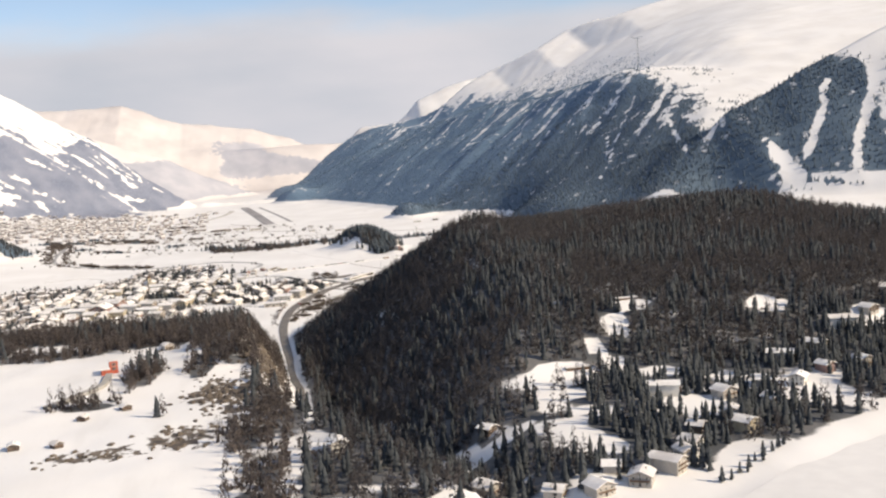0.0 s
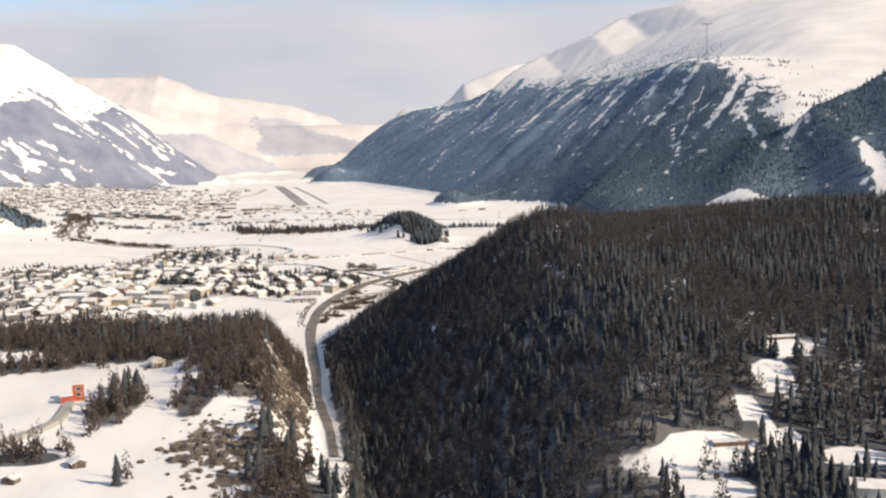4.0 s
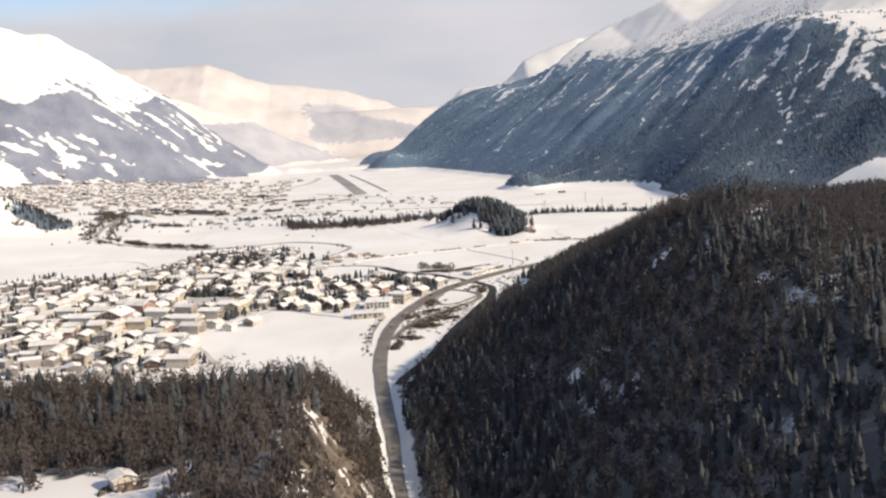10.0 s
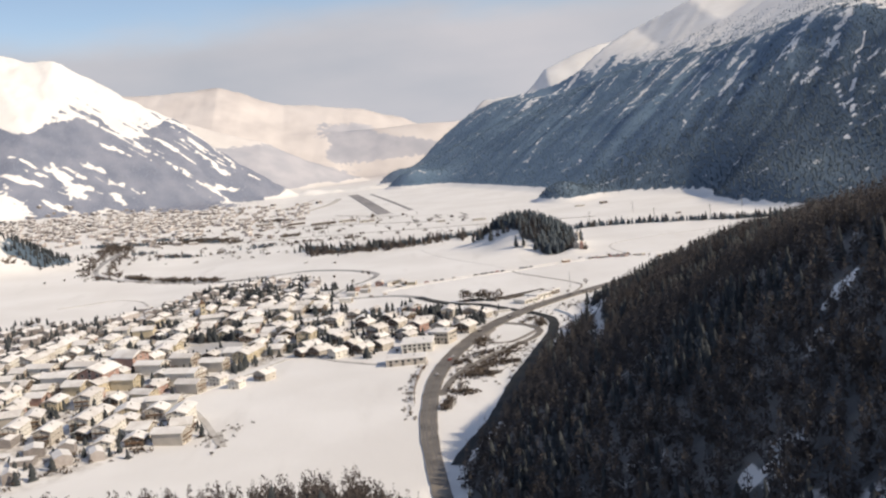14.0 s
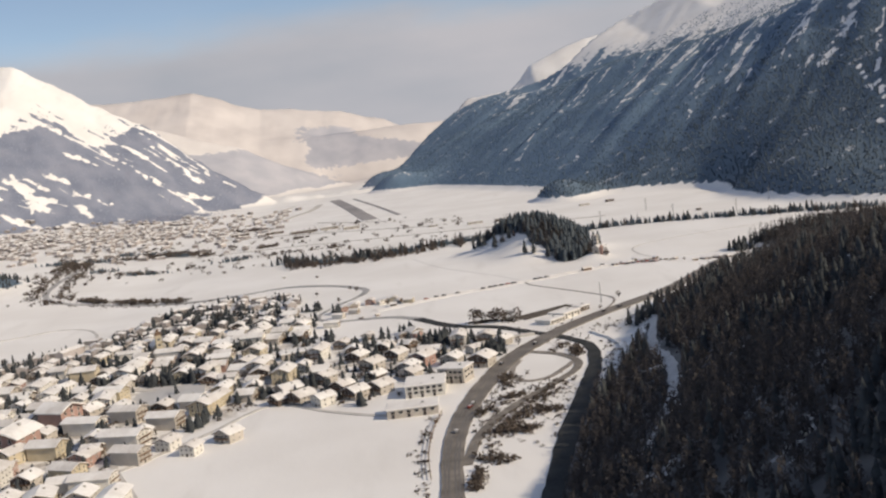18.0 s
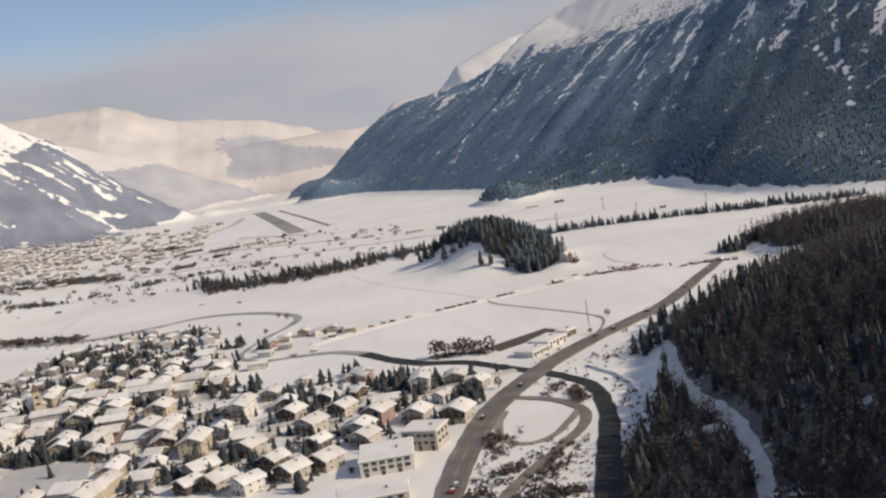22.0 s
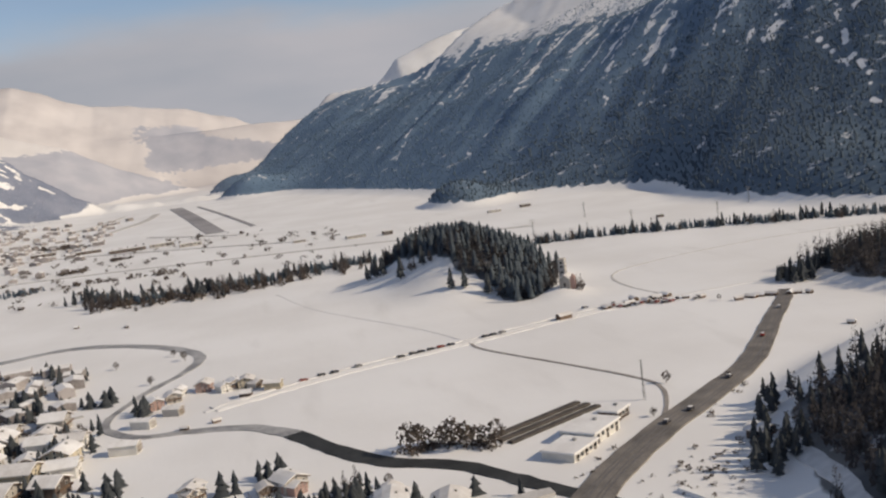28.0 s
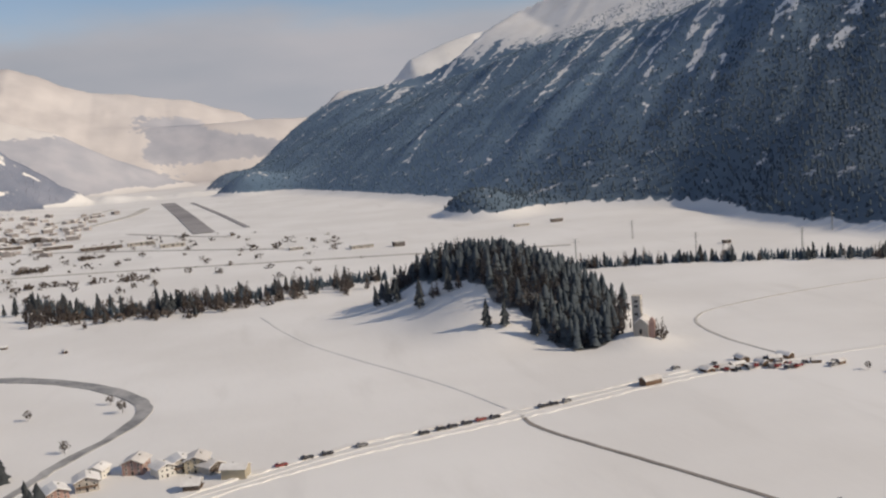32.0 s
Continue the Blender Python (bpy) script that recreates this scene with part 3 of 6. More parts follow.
    f2 = ss(62, 80, z) * ss(285, 235, z + 70 * fbm(x / 60, y / 60, 3, 54)) * (1 - 0.6 * gul) * ss(1560, 1520, y) * (1 - gullies(x, y))
    f2 = np.maximum(f2, ss(782, 758, x + 30 * fbm(x / 30, y / 30, 3, 80)) * ss(600, 640, x) * ss(1240, 1300, y) * ss(1500, 1460, y) * (1 - 0.35 * ss(0.05, 0.15, fbm(x / 24, y / 24, 3, 83))))
    f = np.where((x > 590) & (y < 1760) & (y > 1100), np.maximum(f2, f), f)
    under = np.interp(x, [-2600, -1500, -977, -835, -697, -558, -418, -333, -260], [640, 560, 432, 398, 312, 226, 118, 50, 4]) - z
    brow = np.interp(x, [-1400, -1000, -891, -835, -805, -770, -735, -690, -640, -590, -540], [190, 180, 180, 185, 132, 98, 90, 100, 85, 30, -40]) + 50 * fbm(x / 60, y / 60, 4, 56)
    left = ss(brow - 12, brow + 18, under) * ss(5, 16, z + 20 * fbm(x / 60, y / 60, 3, 72)) * ss(-250, -330, x) * ss(2150, 2300, y) * ss(0.85, 1.2, np.hypot((x + 560) / 330, (y - 2250) / 330) + 0.8 * fbm(x / 70, y / 70, 3, 75))
    slash = fbm((under - 0.10 * (x + 700)) / 5.0, x / 150, 2, 57)
    slash2 = fbm((under - 0.03 * (x + 700)) / 7.0, x / 120, 2, 66)
    left = left * (1 - 0.66 * np.maximum(ss(0.02, 0.26, slash), ss(0.04, 0.26, slash2)) * ss(-860, -760, x) * ss(-330, -430, x) * ss(170, 90, under) * ss(-0.30, -0.02, fbm(x / 40, y / 40, 3, 69)))
    left = left * (1 - 0.75 * ss(-0.06, 0.16, fbm(x / 36, under / 9, 5, 62)) * ss(-600, -720, x) * ss(170, 120, z))
    streaks = ss(0.06, 0.2, fbm((under - 0.10 * (x + 700)) / 6.0, x / 90, 3, 78)) * ss(brow - 75, brow - 20, under) * ss(brow + 10, brow - 15, under) * ss(-840, -780, x) * ss(20, 60, z)
    left = np.maximum(left, 0.75 * streaks)
    left = left * (1 - 0.85 * gullies(x, y, LEFT_STREAKS) * ss(-0.35, 0.05, fbm(x / 17, y / 17, 3, 68)))
    left = left * (1 - 0.95 * np.exp(-(((x + 985) / 22) ** 2)) * ss(30, 90, z))
    f = np.maximum(f, left * ss(3500, 3300, y))
    l2 = ss(5, 16, z + 16 * fbm(x / 60, y / 60, 3, 73)) * ss(170, 130, z) * ss(3050, 3300, y) * ss(4100, 3900, y) * ss(-60, -140, x)
    f = np.maximum(f, l2 * 0.9)
    spur = 205 - 0.28 * (x + 200) + 60 * fbm(x / 120, y / 120, 4, 70)
    f = np.maximum(f, 0.8 * ss(18, -18, z - spur) * ss(15, 60, z + 50 * fbm(x / 90, z / 30, 3, 79)) * ss(-330, -170, x + 160 * fbm(x / 90, z / 40, 3, 74)) * ss(520, 420, x) * ss(3980, 4060, y))
    # mound's edge
    f = np.maximum(f, ss(0.06, 0.14, fbm(x / 60, y / 60, 3, 58) + 0.12) * np.exp(-(((x + 455) / 40) ** 2 + ((y - 1580) / 70) ** 2) ** 2))
    f = f * ss(0.85, 1.08, np.hypot((x - 124) / 17, (y - 256) / 13))
    for cx, cy, rx, ry in CLEAR:
        f = f * ss(0.75, 1.15, np.hypot((x - cx) / rx, (y - cy) / ry) + 0.9 * fbm(x / 11, y / 11, 3, 67))
    return f


def rocky(x, y):
    x, y = np.asarray(x, float), np.asarray(y, float)
    r = 0.95 * np.exp(-(((x + 22) / 15) ** 2 + ((y - 420) / 95) ** 2) ** 1.5)
    r = np.maximum(r, 0.75 * np.exp(-(((x + 52) / 22) ** 2 + ((y - 222) / 30) ** 2)))
    r = np.maximum(r, 0.80 * np.exp(-(((x + 42) / 15) ** 2 + ((y - 312) / 28) ** 2)))
    r = np.maximum(r, 0.72 * np.exp(-(((x + 84) / 30) ** 2 + ((y - 208) / 16) ** 2)))
    r = np.maximum(r, 0.70 * np.exp(-(((x + 28) / 16) ** 2 + ((y - 262) / 34) ** 2)))
    r = np.maximum(r, 0.75 * np.exp(-(((x + 76) / 10) ** 2 + ((y - 420) / 9) ** 2)))
    r = np.maximum(r, 0.82 * np.exp(-(((x + 35) / 25) ** 2 + ((y - 297) / 32) ** 2) ** 2))
    r = np.maximum(r, 0.6 * np.exp(-(((x + 470) / 20) ** 2 + ((y - 1525) / 20) ** 2)))
    return r


for c in ((180, 317, 10, 9), (165, 297, 7, 15), (148, 278, 7, 11), (152, 262, 8, 8), (168, 246, 10, 8), (165, 405, 7, 8),
          (250, 300, 14, 10), (300, 280, 18, 10), (200, 545, 8, 9), (182, 640, 10, 7), (330, 520, 8, 8), (116, 594, 5, 5), (153, 579, 5, 5), (146, 565, 5, 5), (66, 537, 5, 5), (113, 592, 5, 5), (124, 498, 5, 5), (800, 1330, 15, 62), (174, 418, 6, 9)):
    CLEAR.append(c)


def trodden(x, y):
    """Village ground, walked and driven on."""
    e = np.interp(y, [700, 780, 860, 950, 1010, 1036, 1056, 1100, 1140, 1300, 1390], [-190, -125, -160, -75, 25, 0, -55, -92, -95, -115, -330])
    return ss(8, -8, x - e) * ss(-500, -440, x) * ss(690, 760, y) * ss(8, -12, y - np.interp(x, [-480, -350, -290, -256, -225, -206, -190, -150], [1050, 1112, 1130, 1159, 1211, 1285, 1302, 1320]))


def axis(*spans):
    """Grid lines: from each value to the next with about the given spacing."""
    out = []
    for a, b, s in spans:
        n = max(1, round((b - a) / s))
        out += list(np.linspace(a, b, n, endpoint=False))
    out.append(spans[-1][1])
    return np.array(out)


GX = axis((-2600, -1300, 40), (-1300, -1000, 15), (-1000, -300, 6), (-300, -200, 8), (-200, -60, 5), (-60, 0, 3), (0, 330, 5), (330, 900, 8), (900, 1300, 12), (1300, 2600, 45))
GY = axis((-700, 100, 25), (100, 720, 5), (720, 1500, 7.5), (1500, 2300, 12), (2300, 3050, 8), (3050, 3800, 17), (3800, 4750, 28))


def build_ground():
    X, Y = np.meshgrid(GX, GY)
    Z = height(X, Y)
    nx, ny = len(GX), len(GY)
    co = np.stack([X, Y, Z], 2).reshape(-1, 3)
    idx = np.arange(nx * ny).reshape(ny, nx)
    quads = np.stack([idx[:-1, :-1], idx[:-1, 1:], idx[1:, 1:], idx[1:, :-1]], 2).reshape(-1, 4)
    me = bpy.data.meshes.new("ground")
    me.vertices.add(len(co))
    me.vertices.foreach_set("co", co.ravel())
    me.loops.add(quads.size)
    me.loops.foreach_set("vertex_index", quads.ravel().astype(np.int32))
    me.polygons.add(len(quads))
    me.polygons.foreach_set("loop_start", np.arange(0, quads.size, 4, dtype=np.int32))
    me.update(calc_edges=True)
    me.polygons.foreach_set("use_smooth", np.ones(len(quads), bool))
    for key, fn in (("forest", forest), ("rock", rocky), ("trodden", trodden)):
        at = me.attributes.new(key, "FLOAT", "POINT")
        at.data.foreach_set("value", fn(X, Y).ravel().astype(np.float32))
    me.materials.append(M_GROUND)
    ob = new("ground", me)
    return tagged(ob, "snow-covered valley floor rising into wooded mountain slopes", "ground", kind="structure")


ground = build_ground()


# ---------------------------------------------------------------- mesh helpers
def mesh_object(name, verts, faces, material, smooth=False):
    me = bpy.data.meshes.new(name)
    me.from_pydata([tuple(v) for v in verts], [], [tuple(f) for f in faces])
    me.materials.append(material)
    if smooth:
        me.polygons.foreach_set("use_smooth", np.ones(len(me.polygons), bool))
    me.update()
    return new(name, me)


def big_mesh(name, co, tris, material, soft_shaded=False):
    me = bpy.data.meshes.new(name)
    me.vertices.add(len(co))
    me.vertices.foreach_set("co", np.ascontiguousarray(co, np.float32).ravel())
    me.loops.add(tris.size)
    me.loops.foreach_set("vertex_index", np.ascontiguousarray(tris, np.int32).ravel())
    me.polygons.add(len(tris))
    me.polygons.foreach_set("loop_start", np.arange(0, tris.size, 3, dtype=np.int32))
    me.materials.append(material)
    me.polygons.foreach_set("use_smooth", np.full(len(tris), soft_shaded))
    me.update(calc_edges=True)
    return new(name, me)


def resample(pts, step):
    """A smooth line through the points, in even steps."""
    p = np.array(pts, float)
    q = []
    n = len(p)
    for i in range(n - 1):
        a, b, c, d = p[max(i - 1, 0)], p[i], p[i + 1], p[min(i + 2, n - 1)]
        for t in np.linspace(0, 1, 12, endpoint=False):
            q.append(0.5 * (2 * b + (c - a) * t + (2 * a - 5 * b + 4 * c - d) * t * t + (3 * b - a - 3 * c + d) * t ** 3))
    q.append(p[-1])
    q = np.array(q)
    s = np.concatenate([[0], np.cumsum(np.linalg.norm(np.diff(q, axis=0), axis=1))])
    k = np.linspace(0, s[-1], max(2, int(s[-1] / step)))
    return np.stack([np.interp(k, s, q[:, 0]), np.interp(k, s, q[:, 1])], 1)


def ribbon(name, pts, width, material, label, category, lift=0.35, step=6.0, ragged=0.0, thick=0.6, seed=0, level=None, kind="structure"):
    """A strip along a line that lies on the ground, with edges that go down into it. width: one value, or one per point."""
    line = resample(pts, step)
    if np.ndim(width):
        s0 = np.linspace(0, 1, len(width))
        w = np.interp(np.linspace(0, 1, len(line)), s0, width) / 2
    else:
        w = np.full(len(line), width / 2.0)
    tan = np.gradient(line, axis=0)
    tan /= np.linalg.norm(tan, axis=1)[:, None]
    nor = np.stack([-tan[:, 1], tan[:, 0]], 1)
    rs = np.random.RandomState(seed + 5)
    wl, wr = w + ragged * rs.uniform(-1, 1, len(w)), w + ragged * rs.uniform(-1, 1, len(w))
    offs = [wl * 1.0, wl * 1.0, wl * 0.4, wl * 0, -wr * 0.4, -wr * 1.0, -wr * 1.0]
    verts, faces = [], []
    k = len(offs)
    for i in range(len(line)):
        for j, o in enumerate(offs):
            x, y = line[i] + nor[i] * o[i]
            z = float(height(x, y)) if level is None else (level[0] + (level[1] - level[0]) * i / (len(line) - 1))
            z += lift if 0 < j < k - 1 else -thick
            verts.append((x, y, z))
    for i in range(len(line) - 1):
        for j in range(k - 1):
            a = i * k + j
            faces.append((a, a + k, a + k + 1, a + 1))
    ob = mesh_object(name, verts, faces, material)
    return tagged(ob, label, category, kind=kind)

# ---------------------------------------------------------------- roads, tracks, water
ROAD = [(3, 385), (1, 450), (-4, 520), (-6, 600), (-9, 680), (-10, 730), (-8, 780), (-3, 830), (8, 880), (23, 925), (42, 968), (72, 1012), (102, 1044), (134, 1072), (168, 1104), (206, 1155), (236, 1195), (247, 1212)]
ribbon("road", ROAD, [4, 4, 5, 5, 6, 7, 7.5, 8, 8.5, 9.5, 10.5, 11.5, 11.5, 11, 10.5, 9.5, 8, 7], M_ASPHALT, "wet grey valley road cleared of snow", "road", 0.5, 6, 0.3)
M_TYRE = mat("wet_tyre_track", (0.175, 0.16, 0.145), 0.5, (0.11, 0.10, 0.092), 0.15, 1.2)


def beside(pts, off):
    """The line moved sideways by off."""
    p = resample(pts, 12)
    t = np.gradient(p, axis=0)
    t /= np.linalg.norm(t, axis=1)[:, None]
    return [tuple(q) for q in p + np.stack([-t[:, 1], t[:, 0]], 1) * off]


for i, off in enumerate((-2.6, -1.2, 1.2, 2.6)):
    ribbon("tyre_track", beside(ROAD[4:], off), 0.6, M_TYRE, "dark wet tyre track on the road", "road", 0.53, 6, 0.12, 0.5, seed=50 + i)
SLIP = [(-1, 800), (9, 838), (28, 872), (50, 899), (65, 920), (69, 938), (64, 956), (55, 967), (47, 974)]
ribbon("road_2", SLIP, 4.2, M_ASPHALT, "narrow grey slip road curving in a loop", "road", 0.35, 4, 0.15, seed=1)
ribbon("road_3", [(69, 940), (60, 925), (50, 912), (40, 910), (34, 920), (36, 938), (42, 955)], 3.0, M_TRACK, "trodden snowy loop path", "road", 0.3, 3, 0.2, seed=2)
RIVER = [(-470, 1950), (-440, 1830), (-400, 1740), (-385, 1600), (-368, 1500), (-330, 1438), (-259, 1395), (-200, 1360), (-152, 1362), (-116, 1372), (-84, 1356), (-56, 1326), (-39, 1290), (-44, 1258), (-62, 1222), (-74, 1178), (-60, 1152), (-40, 1146), (-18, 1136), (-3, 1117), (10, 1088), (24, 1066), (42, 1052), (60, 1022), (74, 996), (82, 968), (78, 936), (69, 903), (50, 846), (35, 799), (22, 752), (8, 715), (-1, 690)]
RIVER_W = [10, 12, 10, 8, 8, 8, 7, 7, 7, 7, 8, 10, 12, 11, 9, 8, 5, 4, 6, 9, 10, 9, 8, 8, 8, 9, 10, 11, 11, 10, 9, 8, 7]
ribbon("water", RIVER[:20], [0.85 * w for w in RIVER_W[:20]], M_RIVER, "dark half-frozen river with snowy banks", "river", 0.25, 5, 0.5, seed=3)
# dark water, its colour lowered further to carry the hill's shade
M_RIVER_SHADED = mat("shade_darkened_river", (0.060, 0.062, 0.062), 0.75, (0.028, 0.030, 0.032), 0.08, 0.6, bump=0.2, spec=0.1)
ribbon("water_3", RIVER[19:], [0.8 * w for w in RIVER_W[19:]], M_RIVER_SHADED, "dark river below the wooded hill, shade in its colour", "river", 0.27, 5, 0.5, seed=3)
ribbon("road_4", [(-35, 1172), (-3, 1187), (28, 1202), (80, 1216), (140, 1235), (172, 1241), (203, 1241), (262, 1245)], 3.0, M_ICE, "packed snow track across the open plain", "track", 0.22, 6, 0.2, seed=4)
ribbon("road_5", [(86, 1214), (88, 1196), (109, 1147), (124, 1110), (126, 1091), (117, 1068), (104, 1048)], 1.5, M_TRACK, "thin trodden footpath over the snow field", "track", 0.2, 5, 0.15, seed=5)
ribbon("road_6", [(86, 1216), (70, 1270), (30, 1370), (10, 1460)], 0.9, M_ICE, "faint ski trail over the snow field", "track", 0.15, 8, 0.1, seed=6)
ribbon("road_7", [(200, 1243), (195, 1290), (203, 1330), (235, 1352), (330, 1372), (440, 1360)], 1.2, M_GROOM, "faint curved track in the snow", "track", 0.18, 7, 0.1, seed=7)
ribbon("road_8", [(128, 1012), (120, 975), (108, 935), (97, 888), (89, 836), (72, 782), (50, 740)], 4.6, mat("trodden_forest_path", (0.72, 0.71, 0.70), 0.8), "snowy forest path along the hill's foot", "track", 0.3, 5, 0.5, seed=8)
ribbon("road_9", [(-109, 776), (-103, 750), (-120, 800), (-141, 850), (-160, 905), (-200, 960)], 3.2, M_GROOM, "snowy village street beside the field", "road", 0.3, 5, 0.2, seed=9)
ribbon("road_10", [(-140, 853), (-110, 895), (-85, 932), (-55, 905), (-32, 886), (-14, 880)], 2.6, M_GROOM, "snowy lane along the edge of the field", "road", 0.3, 5, 0.2, seed=10)
ribbon("road_11", [(-330, 1010), (-260, 1000), (-190, 1010), (-120, 985), (-60, 985), (-10, 985), (40, 985)], 3.6, M_GROOM, "cleared village street between houses", "road", 0.3, 6, 0.2, seed=11)
ribbon("road_12", [(-160, 905), (-150, 985), (-130, 1080), (-110, 1180), (-85, 1200)], 3.2, M_GROOM, "snowy village street between houses", "road", 0.3, 6, 0.2, seed=12)
ribbon("road_13", [(-330, 1240), (-310, 1253), (-290, 1274), (-262, 1262), (-243, 1216), (-242, 1182), (-225, 1160)], 2.2, M_GROOM, "faint cleared lane curving over the meadow", "road", 0.3, 5, 0.2, seed=16)
ribbon("railway_bank", [(-120, 1012), (-60, 1000), (-9, 1001), (12, 1003), (38, 1013), (60, 1016)], 4.5, M_GROOM, "snow-covered railway bank behind the chalets", "railway", 1.1, 5, 0.3, 1.2, seed=61)
ribbon("runway", [(-110, 2800), (-70, 2440), (-32, 2066)], 24, M_RUNWAY, "dark cleared airfield runway in snow", "runway", 0.6, 30, 0.0, seed=13)
ribbon("taxiway", [(-66, 2750), (-20, 2400), (16, 2095)], 6, M_RUNWAY, "narrow dark taxiway beside the runway", "runway", 0.6, 30, 0.0, seed=14)
for i, (pts, w) in enumerate(((((-190, 2350), (-150, 2520), (-140, 2700)), 14), (((-260, 2450), (-230, 2600), (-200, 2750)), 10), (((-300, 2050), (-180, 1990), (-60, 1900), (60, 1800)), 5),
                              (((-420, 1860), (-250, 1800), (-100, 1760), (80, 1700), (250, 1640)), 5), (((-5, 1990), (-60, 2060), (-120, 2150)), 6))):
    ribbon("road_%d" % (15 + i), pts, w, M_GROOM, "snowy airfield road across the plain", "road", 0.5, 20, 0.4, seed=20 + i)
ribbon("snow_bank", [(-32, 1176), (28, 1206), (80, 1220), (140, 1239), (172, 1245), (196, 1246)], 3.0, M_HSNOW, "ploughed snow ridge beside the track", "snow bank", 0.5, 3, 0.9, seed=31)
ribbon("snow_bank", [(-30, 1170), (30, 1197), (82, 1211), (142, 1230), (174, 1236), (198, 1236)], 2.0, M_HSNOW, "ploughed snow ridge beside the track", "snow bank", 0.35, 3, 0.7, seed=32)
ribbon("snow_bank", [(88, 842), (76, 880), (90, 915), (97, 965), (90, 1000)], 2.0, M_RSNOW, "snow ridge on the river bank", "snow bank", 1.2, 4, 0.6, seed=33)

lake_pts = [(70 + 14 * i, 95 + (70 + 14 * i - 120) * 0.55 - 4 + 3 * math.sin(i)) for i in range(34)]
lake = mesh_object("water_2", [(x, y, 41.9) for x, y in lake_pts] + [(560, -640, 41.9), (70, -640, 41.9)], [tuple(reversed(range(36)))], M_ICE)
tagged(lake, "frozen lake under wind-packed snow", "lake", kind="structure")


def near_line(x, y, pts, dist):
    p = resample(pts, 6)
    return np.min(np.hypot(p[:, 0] - x, p[:, 1] - y)) < dist


PATH_E = [(128, 1012), (120, 975), (108, 935), (97, 888), (89, 836), (72, 782), (50, 740)]
LINES = [(resample(p, 5), d) for p, d in ((ROAD, 11), (SLIP, 7), (RIVER, 10), (PATH_E, 7.5))]


def blocked(x, y, extra=0.0):
    return any(np.min(np.hypot(p[:, 0] - x, p[:, 1] - y)) < d + extra for p, d in LINES)


# ---------------------------------------------------------------- woods
def tree_template(kind, tiers, sides, rs):
    """Unit tree, 1 high: jagged tiers of drooping branches."""
    vs, fs = [], []
    if kind == "larch":                 # airy crown of twig clumps on thin limbs
        n = 9 * tiers
        for k in range(n):
            h = 0.10 + 0.86 * (k / n) ** 1.15
            r = 0.20 * (1 - h) ** 0.75 * math.sqrt(rs.uniform(0.1, 1)) + 0.012
            t = rs.uniform(0, 6.28)
            c = np.array((r * math.cos(t), r * math.sin(t), h))
            d = rs.normal(0, 1, (3, 3)) * np.array((0.052, 0.052, 0.085)) * (1.2 - h)
            fs.append((len(vs), len(vs) + 1, len(vs) + 2))
            vs += [tuple(c + q) for q in d]
        o = len(vs)
        vs += [(0.016, 0, 0), (-0.008, 0.014, 0), (-0.008, -0.014, 0), (0, 0, 1)]
        fs += [(o, o + 1, o + 3), (o + 1, o + 2, o + 3), (o + 2, o, o + 3)]
        return np.array(vs), np.array(fs)
    lo = 0.10
    for k in range(tiers):
        a, b = lo + (1 - lo) * k / tiers * 0.92, min(1.0, lo + (1 - lo) * (k + 1.75) / tiers)
        if k == tiers - 1:
            b = 1.0
        r = (0.21 if kind == "spruce" else 0.17) * (1 - 0.80 * (k / tiers) ** 1.1)
        o = len(vs)
        turn = rs.uniform(0, 6.28)
        lean = rs.uniform(-0.02, 0.02, 2)
        for j in range(sides):
            q = r * (1.15 if j % 2 else 0.62) * rs.uniform(0.75, 1.2)
            t = turn + 2 * math.pi * j / sides
            vs.append((q * math.cos(t), q * math.sin(t), a + rs.uniform(-0.04, 0.04)))
        vs.append((lean[0], lean[1], b))
        for j in range(sides):
            fs.append((o + j, o + (j + 1) % sides, o + sides))
    return np.array(vs), np.array(fs)


def scatter(name, pts, hmin, hmax, kind, tiers, sides, material, label, seed, category="trees", wide=1.0):
    """Many trees as one mesh."""
    rs = np.random.RandomState(seed)
    temps = [tree_template(kind, tiers, sides, rs) for _ in range(6)]
    co, tr, off = [], [], 0
    z = height(pts[:, 0], pts[:, 1])
    for i, (x, y) in enumerate(pts):
        v, f = temps[rs.randint(6)]
        h = rs.uniform(hmin, hmax)
        w = h * rs.uniform(0.8, 1.25) * wide
        t = rs.uniform(0, 6.28)
        c, s = math.cos(t), math.sin(t)
        p = np.stack([(v[:, 0] * c - v[:, 1] * s) * w + x, (v[:, 0] * s + v[:, 1] * c) * w + y, v[:, 2] * h + z[i] - 0.6], 1)
        co.append(p)
        tr.append(f + off)
        off += len(v)
    ob = big_mesh(name, np.concatenate(co), np.concatenate(tr), material, True)
    return tagged(ob, label, category, kind="stuff")


def sites(x0, x1, y0, y1, step, seed, dens=1.0, extra=None):
    rs = np.random.RandomState(seed)
    X, Y = np.meshgrid(np.arange(x0, x1, step), np.arange(y0, y1, step))
    x = X.ravel() + rs.uniform(-0.5, 0.5, X.size) * step * 1.1
    y = Y.ravel() + rs.uniform(-0.5, 0.5, X.size) * step * 1.1
    keep = rs.uniform(0.12, 1, x.size) < forest(x, y) * dens
    p = np.stack([x, y], 1)[keep]
    if extra is not None:
        p = p[extra(p[:, 0], p[:, 1])]
    return p


def split(pts, share, seed):
    """Two kinds of tree in patches."""
    k = fbm(pts[:, 0] / 45, pts[:, 1] / 45, 3, seed) + np.random.RandomState(seed).uniform(-0.22, 0.22, len(pts))
    pick = k > np.quantile(k, share)
    return pts[pick], pts[~pick]


